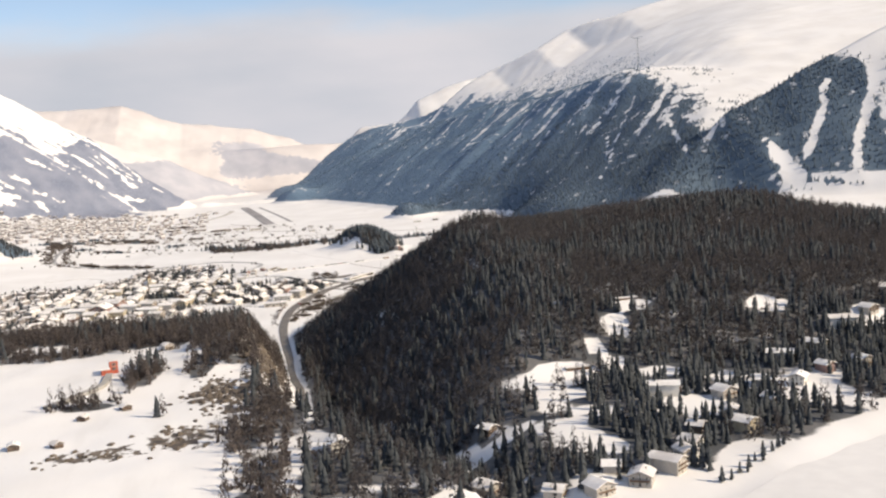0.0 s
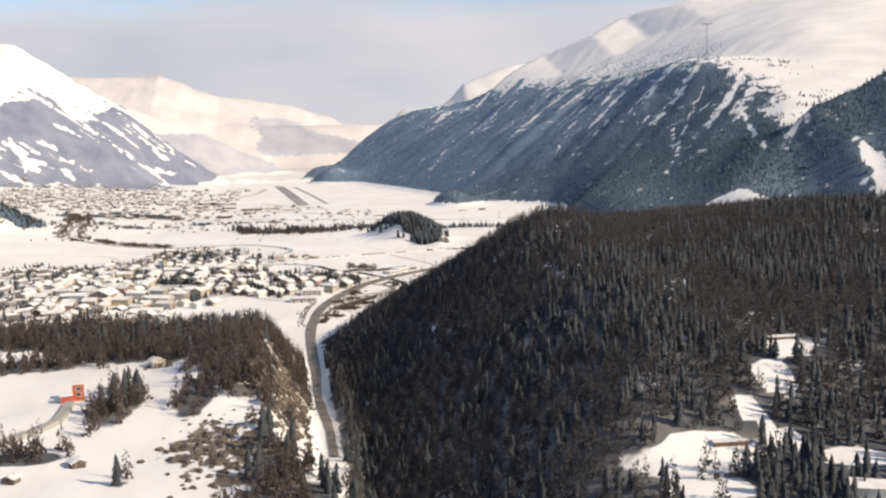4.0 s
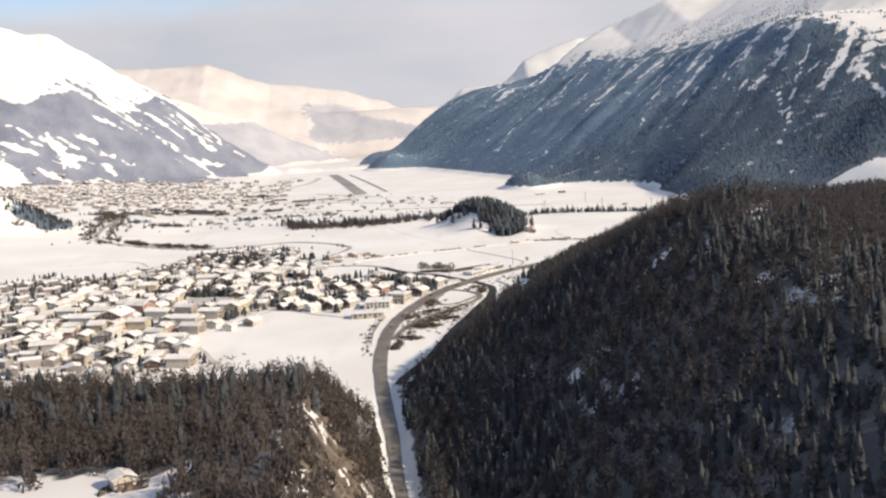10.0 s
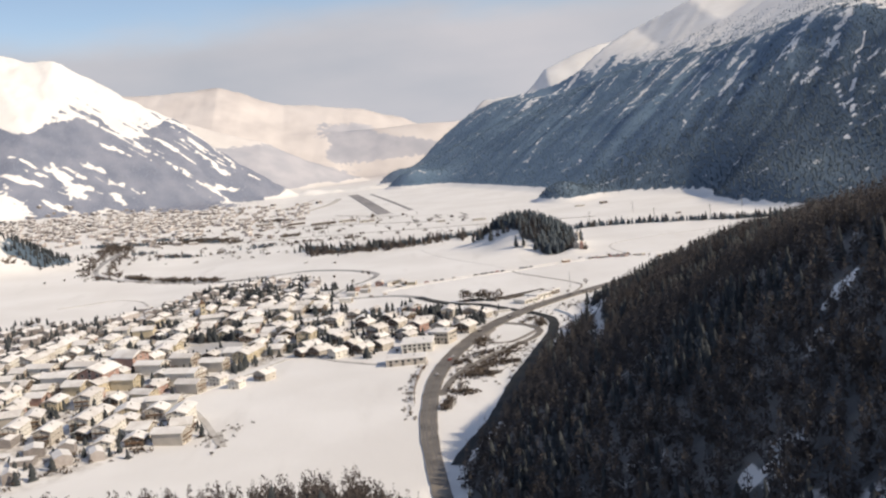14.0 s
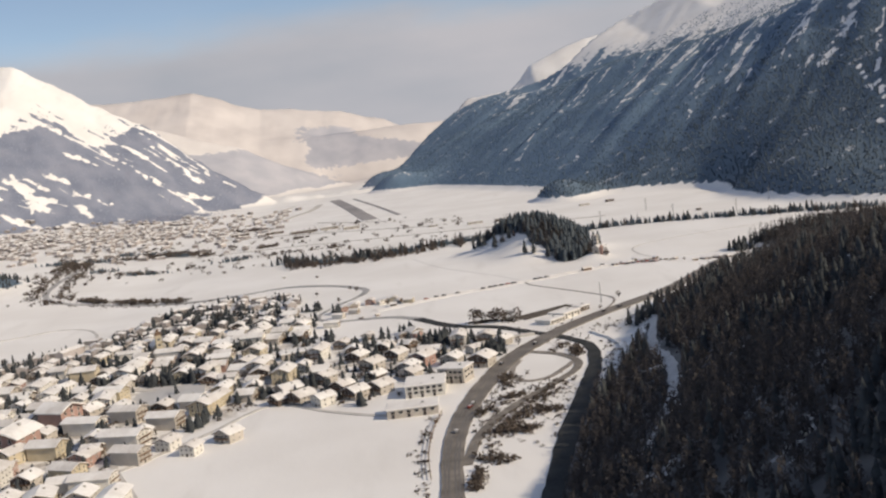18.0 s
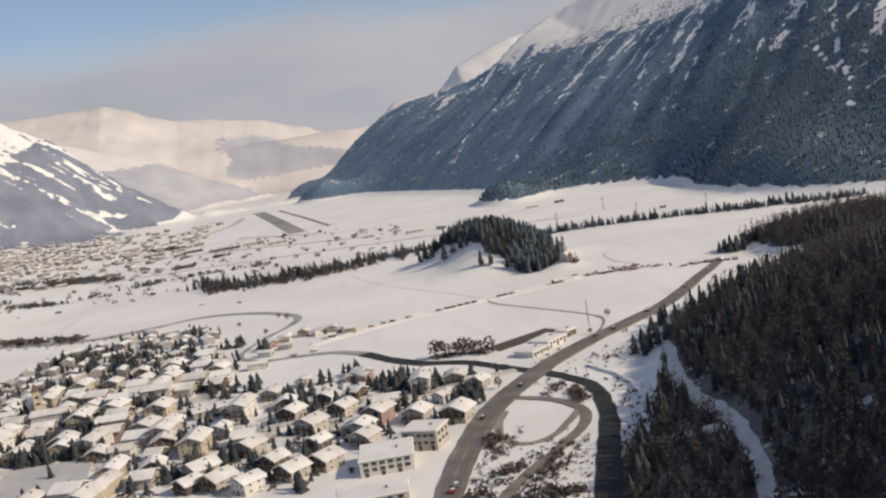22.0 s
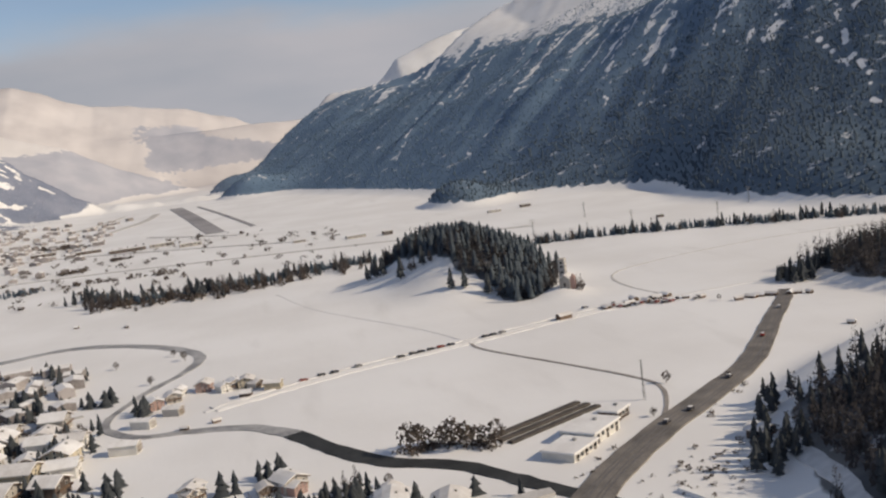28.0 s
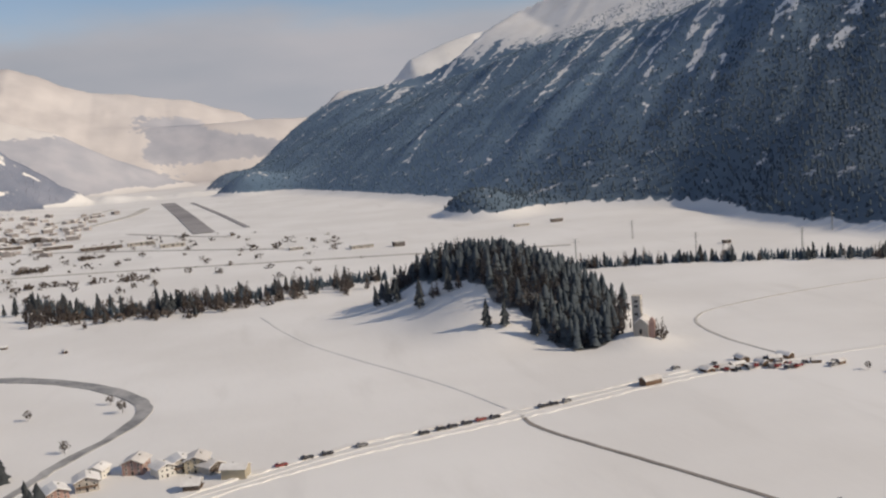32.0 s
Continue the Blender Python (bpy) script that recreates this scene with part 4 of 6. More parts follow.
ok_water = lambda x, y: np.array([not blocked(a, b, -4) for a, b in zip(x, y)])
p = sites(0, 620, 95, 1330, 4.5, 61, extra=ok_water)
p = p[(p[:, 0] < 420) | (np.random.RandomState(3).uniform(0, 1, len(p)) < 0.5)]
low = p[:, 1] < 300
a, b = split(p[~low], 0.76, 71)
a2, b2 = split(p[low], 0.45, 73)
a, b = np.concatenate([a, a2]), np.concatenate([b, b2])
scatter("spruce_wood", a, 7.5, 12.5, "spruce", 5, 7, M_SPRUCE, "dense dark spruce forest on the hill", 81, wide=0.8)
scatter("larch_wood", b, 8, 13.5, "larch", 6, 7, M_DARKLARCH, "bare brown larch forest on the hill", 82)
p = sites(-420, -2, 100, 645, 4.6, 62, extra=ok_water)
a, b = split(p, 0.88, 72)
scatter("spruce_wood", a, 9, 13, "spruce", 4, 7, M_SPRUCE, "dark spruces among larches on the knoll", 83)
scatter("larch_wood", b, 9, 13.5, "larch", 8, 7, M_LARCH, "bare brown larch wood on the rocky knoll", 84)
p = sites(40, 200, 1290, 1490, 4.0, 63)
a, b = split(p, 0.3, 75)
# needle colour blued to stand in for haze
M_SLOPE = mat("haze_blue_spruce", (0.112, 0.148, 0.186), 0.95, (0.090, 0.122, 0.156), 0.02, 0.4, island=0.12, thin=0.3)
# milder copy of that haze tint for the church hill's needles
M_HILLSPRUCE = mat("haze_blue_hill_spruce", (0.125, 0.150, 0.172), 0.95, (0.100, 0.124, 0.146), 0.02, 0.4, island=0.15, thin=0.3)
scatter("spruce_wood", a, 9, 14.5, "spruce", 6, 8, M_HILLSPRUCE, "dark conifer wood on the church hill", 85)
scatter("larch_wood", b, 9, 15, "larch", 6, 7, M_DARKLARCH, "bare dark larches on the church hill", 89)
# paler and bluer again: stronger distance haze in the needle colour
M_FAR = mat("haze_blue_mountain_spruce", (0.142, 0.206, 0.274), 0.95, (0.122, 0.180, 0.244), 0.02, 0.4, island=0.12, thin=0.3)
p = sites(200, 1150, 1400, 3300, 8.5, 64, 1.05)
p = np.concatenate([p, sites(0, 460, 3300, 3680, 10.5, 69), sites(-120, 200, 2500, 3300, 9.5, 70)])
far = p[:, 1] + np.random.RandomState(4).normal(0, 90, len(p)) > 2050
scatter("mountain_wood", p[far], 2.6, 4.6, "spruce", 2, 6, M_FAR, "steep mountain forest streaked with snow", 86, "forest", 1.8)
p = sites(200, 1000, 1400, 2250, 6.2, 68, 1.05)
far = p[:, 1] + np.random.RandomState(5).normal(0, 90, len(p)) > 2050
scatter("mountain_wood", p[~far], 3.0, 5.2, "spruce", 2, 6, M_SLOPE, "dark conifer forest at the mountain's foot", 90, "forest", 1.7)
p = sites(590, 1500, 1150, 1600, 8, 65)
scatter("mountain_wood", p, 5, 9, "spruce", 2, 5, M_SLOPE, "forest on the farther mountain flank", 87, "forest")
# haze painted into the tree colour, matching the paled floor
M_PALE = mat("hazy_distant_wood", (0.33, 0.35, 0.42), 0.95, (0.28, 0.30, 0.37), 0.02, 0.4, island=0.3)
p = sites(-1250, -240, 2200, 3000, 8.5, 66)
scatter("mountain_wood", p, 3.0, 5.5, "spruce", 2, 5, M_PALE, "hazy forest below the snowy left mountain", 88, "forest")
p = sites(-540, -380, 1490, 1680, 6.5, 67)
scatter("spruce_wood", p, 6, 10, "spruce", 3, 6, M_SPRUCE, "dark trees along the edge of a snowy mound", 89)


def on_ground(x, y, dz=0.0):
    return float(height(x, y)) + dz


def single_tree(kind, h, seed):
    """One tree: trunk and crown of drooping tiers."""
    rs = np.random.RandomState(seed)
    top = new("conifer_tree" if kind == "spruce" else "larch_tree", None)
    v, f = tree_template(kind, 6 if kind == "spruce" else 12, 9, rs)
    c = mesh_object("crown", v * h, f, M_SPRUCE if kind == "spruce" else M_LARCH)
    c.parent = top
    n = 6
    vs = [(0.022 * h * math.cos(2 * math.pi * i / n) * k, 0.022 * h * math.sin(2 * math.pi * i / n) * k, zz) for k, zz in ((1, -0.5), (0.35, 0.7 * h)) for i in range(n)]
    t = mesh_object("trunk", vs, [(i, (i + 1) % n, n + (i + 1) % n, n + i) for i in range(n)], M_BARK)
    t.parent = top
    return top


def round_tree(h, seed):
    """A bare broad tree or tall shrub: trunk, and a crown of many twig clumps."""
    rs = np.random.RandomState(seed)
    top = new("bare_tree", None)
    vs, fs = [], []
    for k in range(70):
        t, u, r = rs.uniform(0, 6.28), rs.uniform(-0.8, 1), rs.uniform(0.45, 1)
        q = math.sqrt(max(0, 1 - u * u)) * r * 0.40 * h
        c = np.array((q * math.cos(t), q * math.sin(t), 0.56 * h + u * r * 0.40 * h))
        o = len(vs)
        for j in range(5):
            d = rs.normal(0, 1, 3)
            vs.append(tuple(c + d / np.linalg.norm(d) * h * rs.uniform(0.05, 0.12)))
        fs += [(o, o + 1, o + 2), (o, o + 2, o + 3), (o, o + 3, o + 4), (o + 1, o + 3, o + 4), (o + 1, o + 2, o + 4)]
    c = mesh_object("crown", vs, fs, M_SHRUB)
    c.parent = top
    n = 6
    w = [(0.03 * h * math.cos(2 * math.pi * i / n) * k, 0.03 * h * math.sin(2 * math.pi * i / n) * k, zz) for k, zz in ((1, -0.4), (0.4, 0.6 * h)) for i in range(n)]
    t = mesh_object("trunk", w, [(i, (i + 1) % n, n + (i + 1) % n, n + i) for i in range(n)], M_BARK)
    t.parent = top
    return top


def plant(protos, pts, group, labels, seed, smin_=0.75, smax_=1.25):
    rs = np.random.RandomState(seed)
    for x, y in pts:
        k = rs.randint(len(protos))
        m = pose(x, y, on_ground(x, y, -0.1), rs.uniform(-2, 2), rs.uniform(-2, 2), rs.uniform(0, 360))
        s = rs.uniform(smin_, smax_)
        ob = copy_thing(protos[k], m)
        ob.scale = (s * rs.uniform(0.9, 1.1), s * rs.uniform(0.9, 1.1), s)
        tagged(ob, labels[k], "tree", group)


def drop_protos(protos):
    for t in protos:
        for o in list(t.children_recursive) + [t]:
            bpy.data.objects.remove(o)


def along(pts, n, spread, seed):
    rs = np.random.RandomState(seed)
    l = resample(pts, 2)
    k = rs.randint(0, len(l), n)
    return l[k] + rs.normal(0, spread, (n, 2))


SPR = [single_tree("spruce", 9 + i, 100 + i) for i in range(3)]
LAR = [single_tree("larch", 9 + i, 110 + i) for i in range(2)]
RND = [round_tree(5 + i, 120 + i) for i in range(3)]
con_lab = ["dark green spruce standing in the snow"] * 3 + ["bare brown larch standing in the snow"] * 2
plant(SPR + LAR, along([(-125, 1585), (-87, 1525), (-44, 1530), (0, 1532), (46, 1552), (90, 1556)], 90, 8, 7), "trees along the stream", con_lab, 8, 0.75, 1.3)
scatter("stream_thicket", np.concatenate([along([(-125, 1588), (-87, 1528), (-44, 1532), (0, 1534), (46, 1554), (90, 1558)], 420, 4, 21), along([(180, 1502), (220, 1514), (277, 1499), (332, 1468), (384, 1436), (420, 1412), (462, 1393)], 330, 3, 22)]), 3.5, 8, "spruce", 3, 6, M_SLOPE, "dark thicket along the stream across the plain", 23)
plant(SPR + LAR, along([(180, 1500), (220, 1512), (277, 1497), (332, 1466), (384, 1434), (420, 1410), (460, 1392)], 85, 5, 9), "trees along the stream", con_lab, 10, 0.65, 1.2)
plant(SPR + LAR, along([(-85, 1500), (-40, 1500), (10, 1515), (60, 1530)], 22, 10, 11), "trees along the stream", con_lab, 12, 0.5, 0.9)
hedge = ((-382, 1887, 14), (-333, 1858, 16), (-290, 1822, 12), (-446, 1811, 12), (-420, 1816, 14), (-395, 1817, 12), (-361, 1695, 10), (-296, 1643, 12), (-200, 1690, 9))
rs_h = np.random.RandomState(27)
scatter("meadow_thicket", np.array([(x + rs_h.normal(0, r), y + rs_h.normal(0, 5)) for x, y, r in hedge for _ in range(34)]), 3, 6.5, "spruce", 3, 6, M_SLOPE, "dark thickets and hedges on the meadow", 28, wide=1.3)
plant(LAR, along([(-110, 1530), (-70, 1512), (-20, 1512), (30, 1522), (90, 1535)], 44, 9, 25), "trees along the stream", con_lab[3:], 26, 1.0, 1.7)
plant(SPR, [(105, 1332.6), (112.5, 1328.6), (123, 1317), (84, 1381), (98, 1376), (77, 1405), (73, 1409), (68, 1415)], "trees on the church hill", con_lab, 13, 1.15, 1.4)
plant(LAR, [(166, 1289), (168, 1287), (155, 1300), (152, 1304), (91, 1383), (93, 1381), (102, 1371), (87, 1391)], "trees on the church hill", con_lab[3:], 14, 0.8, 1.0)

plant(SPR, [(268, 1232), (272, 1240), (277, 1234), (281, 1246), (264, 1246), (285, 1238), (270, 1225), (290, 1228)], "trees at the spur", con_lab, 15, 0.6, 0.9)
SPUR = [(259, 1235), (262, 1231), (263, 1226), (269, 1227), (264, 1239), (268, 1237), (272, 1235), (278, 1237), (287, 1240), (290, 1236)]
plant(SPR, [(x + dx, y + dy) for x, y in SPUR for dx, dy in ((-2, 1), (1.5, -1.5), (3, 2), (-3.5, -2))], "trees at the spur", con_lab, 19, 0.7, 1.1)
plant(SPR, [(126, 1019), (123, 1021), (129, 1024), (121, 1003), (118, 1000), (124, 1000), (116, 996), (113, 1002), (132, 1030), (134, 1036), (139, 1039), (136, 1041), (142, 1042), (120, 1008), (127, 1009)], "trees by the hut", con_lab, 20, 0.75, 1.05)
plant(SPR, [(142, 118), (146, 119), (151, 123), (156, 126), (160, 130), (165, 133), (170, 136), (174, 139), (177, 141), (163, 129), (154, 123), (190, 160), (193, 163), (196, 158)], "conifers on the lake shore", con_lab, 24, 0.35, 0.6)
plant(SPR, [(143, 1048), (147, 1051), (151, 1048), (145, 1054), (124, 1019), (121, 1013), (126, 1008), (130, 1016), (132, 1010), (119, 1007), (135, 1003), (128, 1001)], "trees by the hut", con_lab, 16, 0.6, 0.85)
plant(RND, [(34, 1074), (37, 1077), (41, 1073), (45, 1075), (49, 1070), (52, 1066), (55, 1061), (57, 1063), (31, 1071), (43, 1069), (48, 1065)], "bare trees on the river bank", ["bare grey-brown broad tree on the bank"] * 3, 17, 1.0, 1.6)
plant(RND, [(-46, 1284), (-52, 1300), (-60, 1240), (-80, 1290), (212, 1214), (130, 1096), (150, 1088), (110, 1062), (-400, 1420), (-385, 1440)], "bare trees on the river bank", ["bare brown shrub in the snow"] * 3, 18, 0.4, 0.8)


# ---------------------------------------------------------------- buildings
def add_box(bm, x0, x1, y0, y1, z0, z1):
    v = [bm.verts.new(c) for c in ((x0, y0, z0), (x1, y0, z0), (x1, y1, z0), (x0, y1, z0), (x0, y0, z1), (x1, y0, z1), (x1, y1, z1), (x0, y1, z1))]
    for f in ((3, 2, 1, 0), (4, 5, 6, 7), (0, 1, 5, 4), (1, 2, 6, 5), (2, 3, 7, 6), (3, 0, 4, 7)):
        bm.faces.new([v[i] for i in f])


def part(name, bm, material, parent, label=""):
    me = bpy.data.meshes.new(name)
    bm.to_mesh(me)
    bm.free()
    me.materials.append(material)
    ob = new(name, me)
    ob.parent = parent
    if label:
        ob["label"] = label
    return ob


def box_part(name, dims, material, parent, label=""):
    bm = bmesh.new()
    add_box(bm, *dims)
    return part(name, bm, material, parent, label)


def shared(name, data, loc, rz, parent):
    ob = new(name, data)
    ob.parent = parent
    ob.matrix_local = pose(*loc, 0, 0, rz)
    return ob


def window_mesh(w, h, name="window", frame_material=None):
    """A pane in a raised frame with a cross bar and a sill, as one mesh."""
    bm = bmesh.new()
    add_box(bm, -w / 2, w / 2, -0.05, 0.12, 0, h)
    n = len(bm.faces)
    t = 0.11
    add_box(bm, -w / 2 - t, -w / 2, -0.13, 0.1, -t, h + t)
    add_box(bm, w / 2, w / 2 + t, -0.13, 0.1, -t, h + t)
    add_box(bm, -w / 2, w / 2, -0.13, 0.1, h, h + t)
    add_box(bm, -w / 2 - 0.05, w / 2 + 0.05, -0.22, 0.1, -t, 0)
    bm.faces.ensure_lookup_table()
    for f in bm.faces[n:]:
        f.material_index = 1
    me = bpy.data.meshes.new(name)
    bm.to_mesh(me)
    bm.free()
    me.materials.append(M_GLASS)
    me.materials.append(frame_material or WALLS["white"])
    return me


WIN, WIN_WIDE, DOOR = window_mesh(1.0, 1.25), window_mesh(1.9, 1.3), window_mesh(1.1, 2.1, "door", M_WOOD)
SMALL_DOOR = window_mesh(0.7, 1.3, "door", M_WOOD)


def gable_wall(w, d, h, rise, material, parent):
    """Four walls with gables on the short ends (facing -y and +y)."""
    bm = bmesh.new()
    pts = [(-w / 2, 0 - 1.5), (w / 2, -1.5), (w / 2, h), (0, h + rise), (-w / 2, h)]
    a = [bm.verts.new((x, -d / 2, z)) for x, z in pts]
    b = [bm.verts.new((x, d / 2, z)) for x, z in pts]
    bm.faces.new(a)
    bm.faces.new(list(reversed(b)))
    for i in range(5):
        j = (i + 1) % 5
        bm.faces.new((a[j], a[i], b[i], b[j]))
    return part("wall", bm, material, parent)


def gable_roof(w, d, h, rise, over, thick, parent, sag=0.0):
    """Two snow-laden roof slopes with eaves, as one slab, its lower side hollow over the walls."""
    bm = bmesh.new()
    k = rise / (w / 2)
    e = w / 2 + over
    prof = [(-e, h - over * k - 0.03), (0, h + rise + 0.03), (e, h - over * k - 0.03), (e, h - over * k + thick * 0.8), (e * 0.5, h + rise * 0.5 - over * k * 0 + thick * 1.1), (0, h + rise + thick), (-e * 0.5, h + rise * 0.5 + thick * 1.1), (-e, h - over * k + thick * 0.8)]
    a = [bm.verts.new((x, -d / 2 - over, z)) for x, z in prof]
    b = [bm.verts.new((x, d / 2 + over, z)) for x, z in prof]
    bm.faces.new((a[0], a[1], a[5], a[6], a[7]))
    bm.faces.new((a[1], a[2], a[3], a[4], a[5]))
    bm.faces.new((b[7], b[6], b[5], b[1], b[0]))
    bm.faces.new((b[5], b[4], b[3], b[2], b[1]))
    for i in range(8):
        j = (i + 1) % 8
        bm.faces.new((a[j], a[i], b[i], b[j]))
    return part("roof", bm, M_RSNOW, parent, "roof under thick snow")


def house(name, w, d, h, rise, color, rows, cols, side, balcony=False, timber=False):
    """A gabled house: walls, snowy roof with dark eaves, chimneys, windows on three sides, a door; balconies, timber upper floor and porch where it has them."""
    top = new(name, None)
    gable_wall(w, d, h, rise, WALLS[color], top)
    gable_roof(w, d, h, rise, 1.1, 0.55, top)
    k = rise / (w / 2)
    e, y0 = w / 2 + 1.12, -d / 2 - 1.12
    lo = h - 1.1 * k
    prof = [(-e, lo - 0.35), (0, h + rise - 0.28), (e, lo - 0.35), (e, lo + 0.06), (0, h + rise + 0.1), (-e, lo + 0.06)]
    bm = bmesh.new()
    v, u = [bm.verts.new((x, y0, z)) for x, z in prof], [bm.verts.new((x, y0 + 0.24, z)) for x, z in prof]
    for q in (v, u):
        bm.faces.new((q[0], q[1], q[4], q[5]))
        bm.faces.new((q[1], q[2], q[3], q[4]))
    for i in range(6):
        bm.faces.new((v[(i + 1) % 6], v[i], u[i], u[(i + 1) % 6]))
    part("bargeboard", bm, M_WOOD, top, "dark timber verge boards")
    cx, cy = w * 0.18, d * 0.12
    box_part("chimney", (cx - 0.45, cx + 0.45, cy - 0.45, cy + 0.45, h, h + rise + 1.1 - cx * k * 0.6), M_CONC, top)
    fl = h / rows
    for r in range(rows):
        for c in range(cols):
            x = (c + 0.5 - cols / 2) * (w * 0.9 / cols)
            if r == 0 and c == cols // 2:
                shared("door", DOOR, (x, -d / 2, 0.05), 0, top)
            else:
                shared("window", WIN, (x, -d / 2, r * fl + fl * 0.32), 0, top)
        for c in range(side):
            y = (c + 0.5 - side / 2) * (d * 0.88 / side)
            shared("window", WIN, (w / 2, y, r * fl + fl * 0.32), 90, top)
    shared("window", WIN, (0, -d / 2, h + rise * 0.12), 0, top)
    if timber:
        bm = bmesh.new()
        zb = h - fl * 0.98
        for y0, y1 in ((-d / 2 - 0.06, -d / 2 + 0.05),):
            pts = [(-w / 2 - 0.06, zb), (w / 2 + 0.06, zb), (w / 2 + 0.06, h), (0, h + rise - 0.05), (-w / 2 - 0.06, h)]
            p0, p1 = [bm.verts.new((x, y0, z)) for x, z in pts], [bm.verts.new((x, y1, z)) for x, z in pts]
            bm.faces.new(p0)
            bm.faces.new(list(reversed(p1)))
            for i in range(5):
                bm.faces.new((p0[(i + 1) % 5], p0[i], p1[i], p1[(i + 1) % 5]))
        part("timber_gable", bm, WALLS["brown"], top, "dark timber upper storey")
    if balcony:
        for r in range(1, rows):
            bal = box_part("balcony", (-w * 0.44, w * 0.44, -d / 2 - 1.4, -d / 2 - 0.02, r * fl - 0.14, r * fl + 0.06), M_WOOD, top, "timber balcony")
            box_part("railing", (-w * 0.44, w * 0.44, -d / 2 - 1.46, -d / 2 - 1.34, r * fl + 0.06, r * fl + 0.95), M_WOOD, bal)
    return top


def hall(name, w, d, h, color, bays, roof_over=0.5):
    """A flat-roofed hall or block with a parapet of snow, windows in bands and a gate."""
    top = new(name, None)
    box_part("wall", (-w / 2, w / 2, -d / 2, d / 2, -1.5, h), WALLS[color], top)
    bm = bmesh.new()
    add_box(bm, -w / 2 - roof_over, w / 2 + roof_over, -d / 2 - roof_over, d / 2 + roof_over, h, h + 0.55)
    bmesh.ops.bevel(bm, geom=[e for e in bm.edges if all(v.co.z > h + 0.1 for v in e.verts)], offset=0.25, segments=1, affect="EDGES")
    part("roof", bm, M_HSNOW, top, "flat roof under snow")
    for c in range(bays):
        x = (c + 0.5 - bays / 2) * (w * 0.92 / bays)
        for zz in ((h - 1.75,) if h < 5.5 else (h * 0.32, h * 0.68)):
            shared("window", WIN_WIDE, (x, -d / 2, zz), 0, top)
        if c % 2 == 0:
            shared("gate", DOOR, (x, -d / 2, 0.05), 0, top)
    for c in range(max(2, int(d / 4))):
        y = (c + 0.5 - int(d / 4) / 2) * (d * 0.86 / max(2, int(d / 4)))
        for zz in ((h - 1.75,) if h < 5.5 else (h * 0.32, h * 0.68)):
            shared("window", WIN_WIDE, (w / 2, y, zz), 90, top)
    box_part("roof_vent", (w * 0.2 - 0.5, w * 0.2 + 0.5, -0.5, 0.5, h + 0.5, h + 1.2), M_METAL, top)
    return top


PROTO = [
    (house("chalet", 11.5, 11.0, 5.6, 2.5, "cream", 2, 3, 2, True, True), "chalet", "brown timber chalet with snow-covered gable roof"),
    (house("chalet", 12.5, 12.0, 6.2, 2.7, "cream", 2, 3, 2, True), "chalet", "cream plastered chalet with timber balcony and snowy roof"),
    (house("house", 10.5, 11.5, 6.4, 2.2, "white", 2, 3, 2), "house", "white plastered house with snow-covered roof"),
    (house("house", 12.0, 13.0, 7.4, 2.5, "yellow", 3, 3, 2), "house", "yellow plastered house with snow-covered roof"),
    (house("house", 11.0, 12.5, 7.0, 2.4, "pink", 3, 3, 2), "house", "faded pink house with snow-covered roof"),
    (house("house", 12.5, 12.0, 6.6, 2.7, "grey", 2, 3, 2, True), "house", "grey rendered house with balcony and snowy roof"),
    (house("apartment_block", 12.5, 21.0, 9.4, 2.4, "cream", 3, 3, 4, True), "apartment block", "cream apartment block with balconies and snowy roof"),
    (house("apartment_block", 13.0, 25.0, 9.8, 2.3, "white", 3, 3, 5, True), "apartment block", "white apartment block with timber balconies and snowy roof"),
    (house("chalet", 10.0, 9.5, 5.0, 2.2, "brown", 2, 2, 2, True), "chalet", "small dark timber chalet under heavy snow"),
    (house("apartment_block", 12.0, 19.0, 8.8, 2.6, "yellow", 3, 3, 4), "apartment block", "yellow apartment block with snow-covered roof"),
]
TOWN = [(-112, 770), (-150, 850), (-90, 944), (-40, 905), (-30, 925), (-8, 905), (-2, 950), (18, 985), (40, 1010), (14, 1035), (-40, 1048), (-72, 1090), (-78, 1140), (-90, 1195), (-95, 1240), (-90, 1285), (-112, 1315), (-150, 1320), (-190, 1302), (-206, 1285), (-225, 1211), (-256, 1159), (-290, 1130), (-350, 1112), (-440, 1095), (-480, 1050), (-400, 980), (-340, 940), (-250, 780), (-190, 715)]
HOLES = [(-150, 990, 26, 20), (-70, 1060, 18, 12), (-176, 1108, 13, 16), (-14, 900, 24, 30), (12, 934, 15, 13), (-79, 1046, 14, 9), (-300, 1180, 40, 14)]


def inside(x, y, poly):
    c, n = False, len(poly)
    for i in range(n):
        (x1, y1), (x2, y2) = poly[i], poly[(i + 1) % n]
        if (y1 > y) != (y2 > y) and x < (x2 - x1) * (y - y1) / (y2 - y1) + x1:
            c = not c
    return c


TAKEN = []
RINK = [(-172, 966), (-164, 1009), (-127, 999), (-124, 963), (-140, 959)]
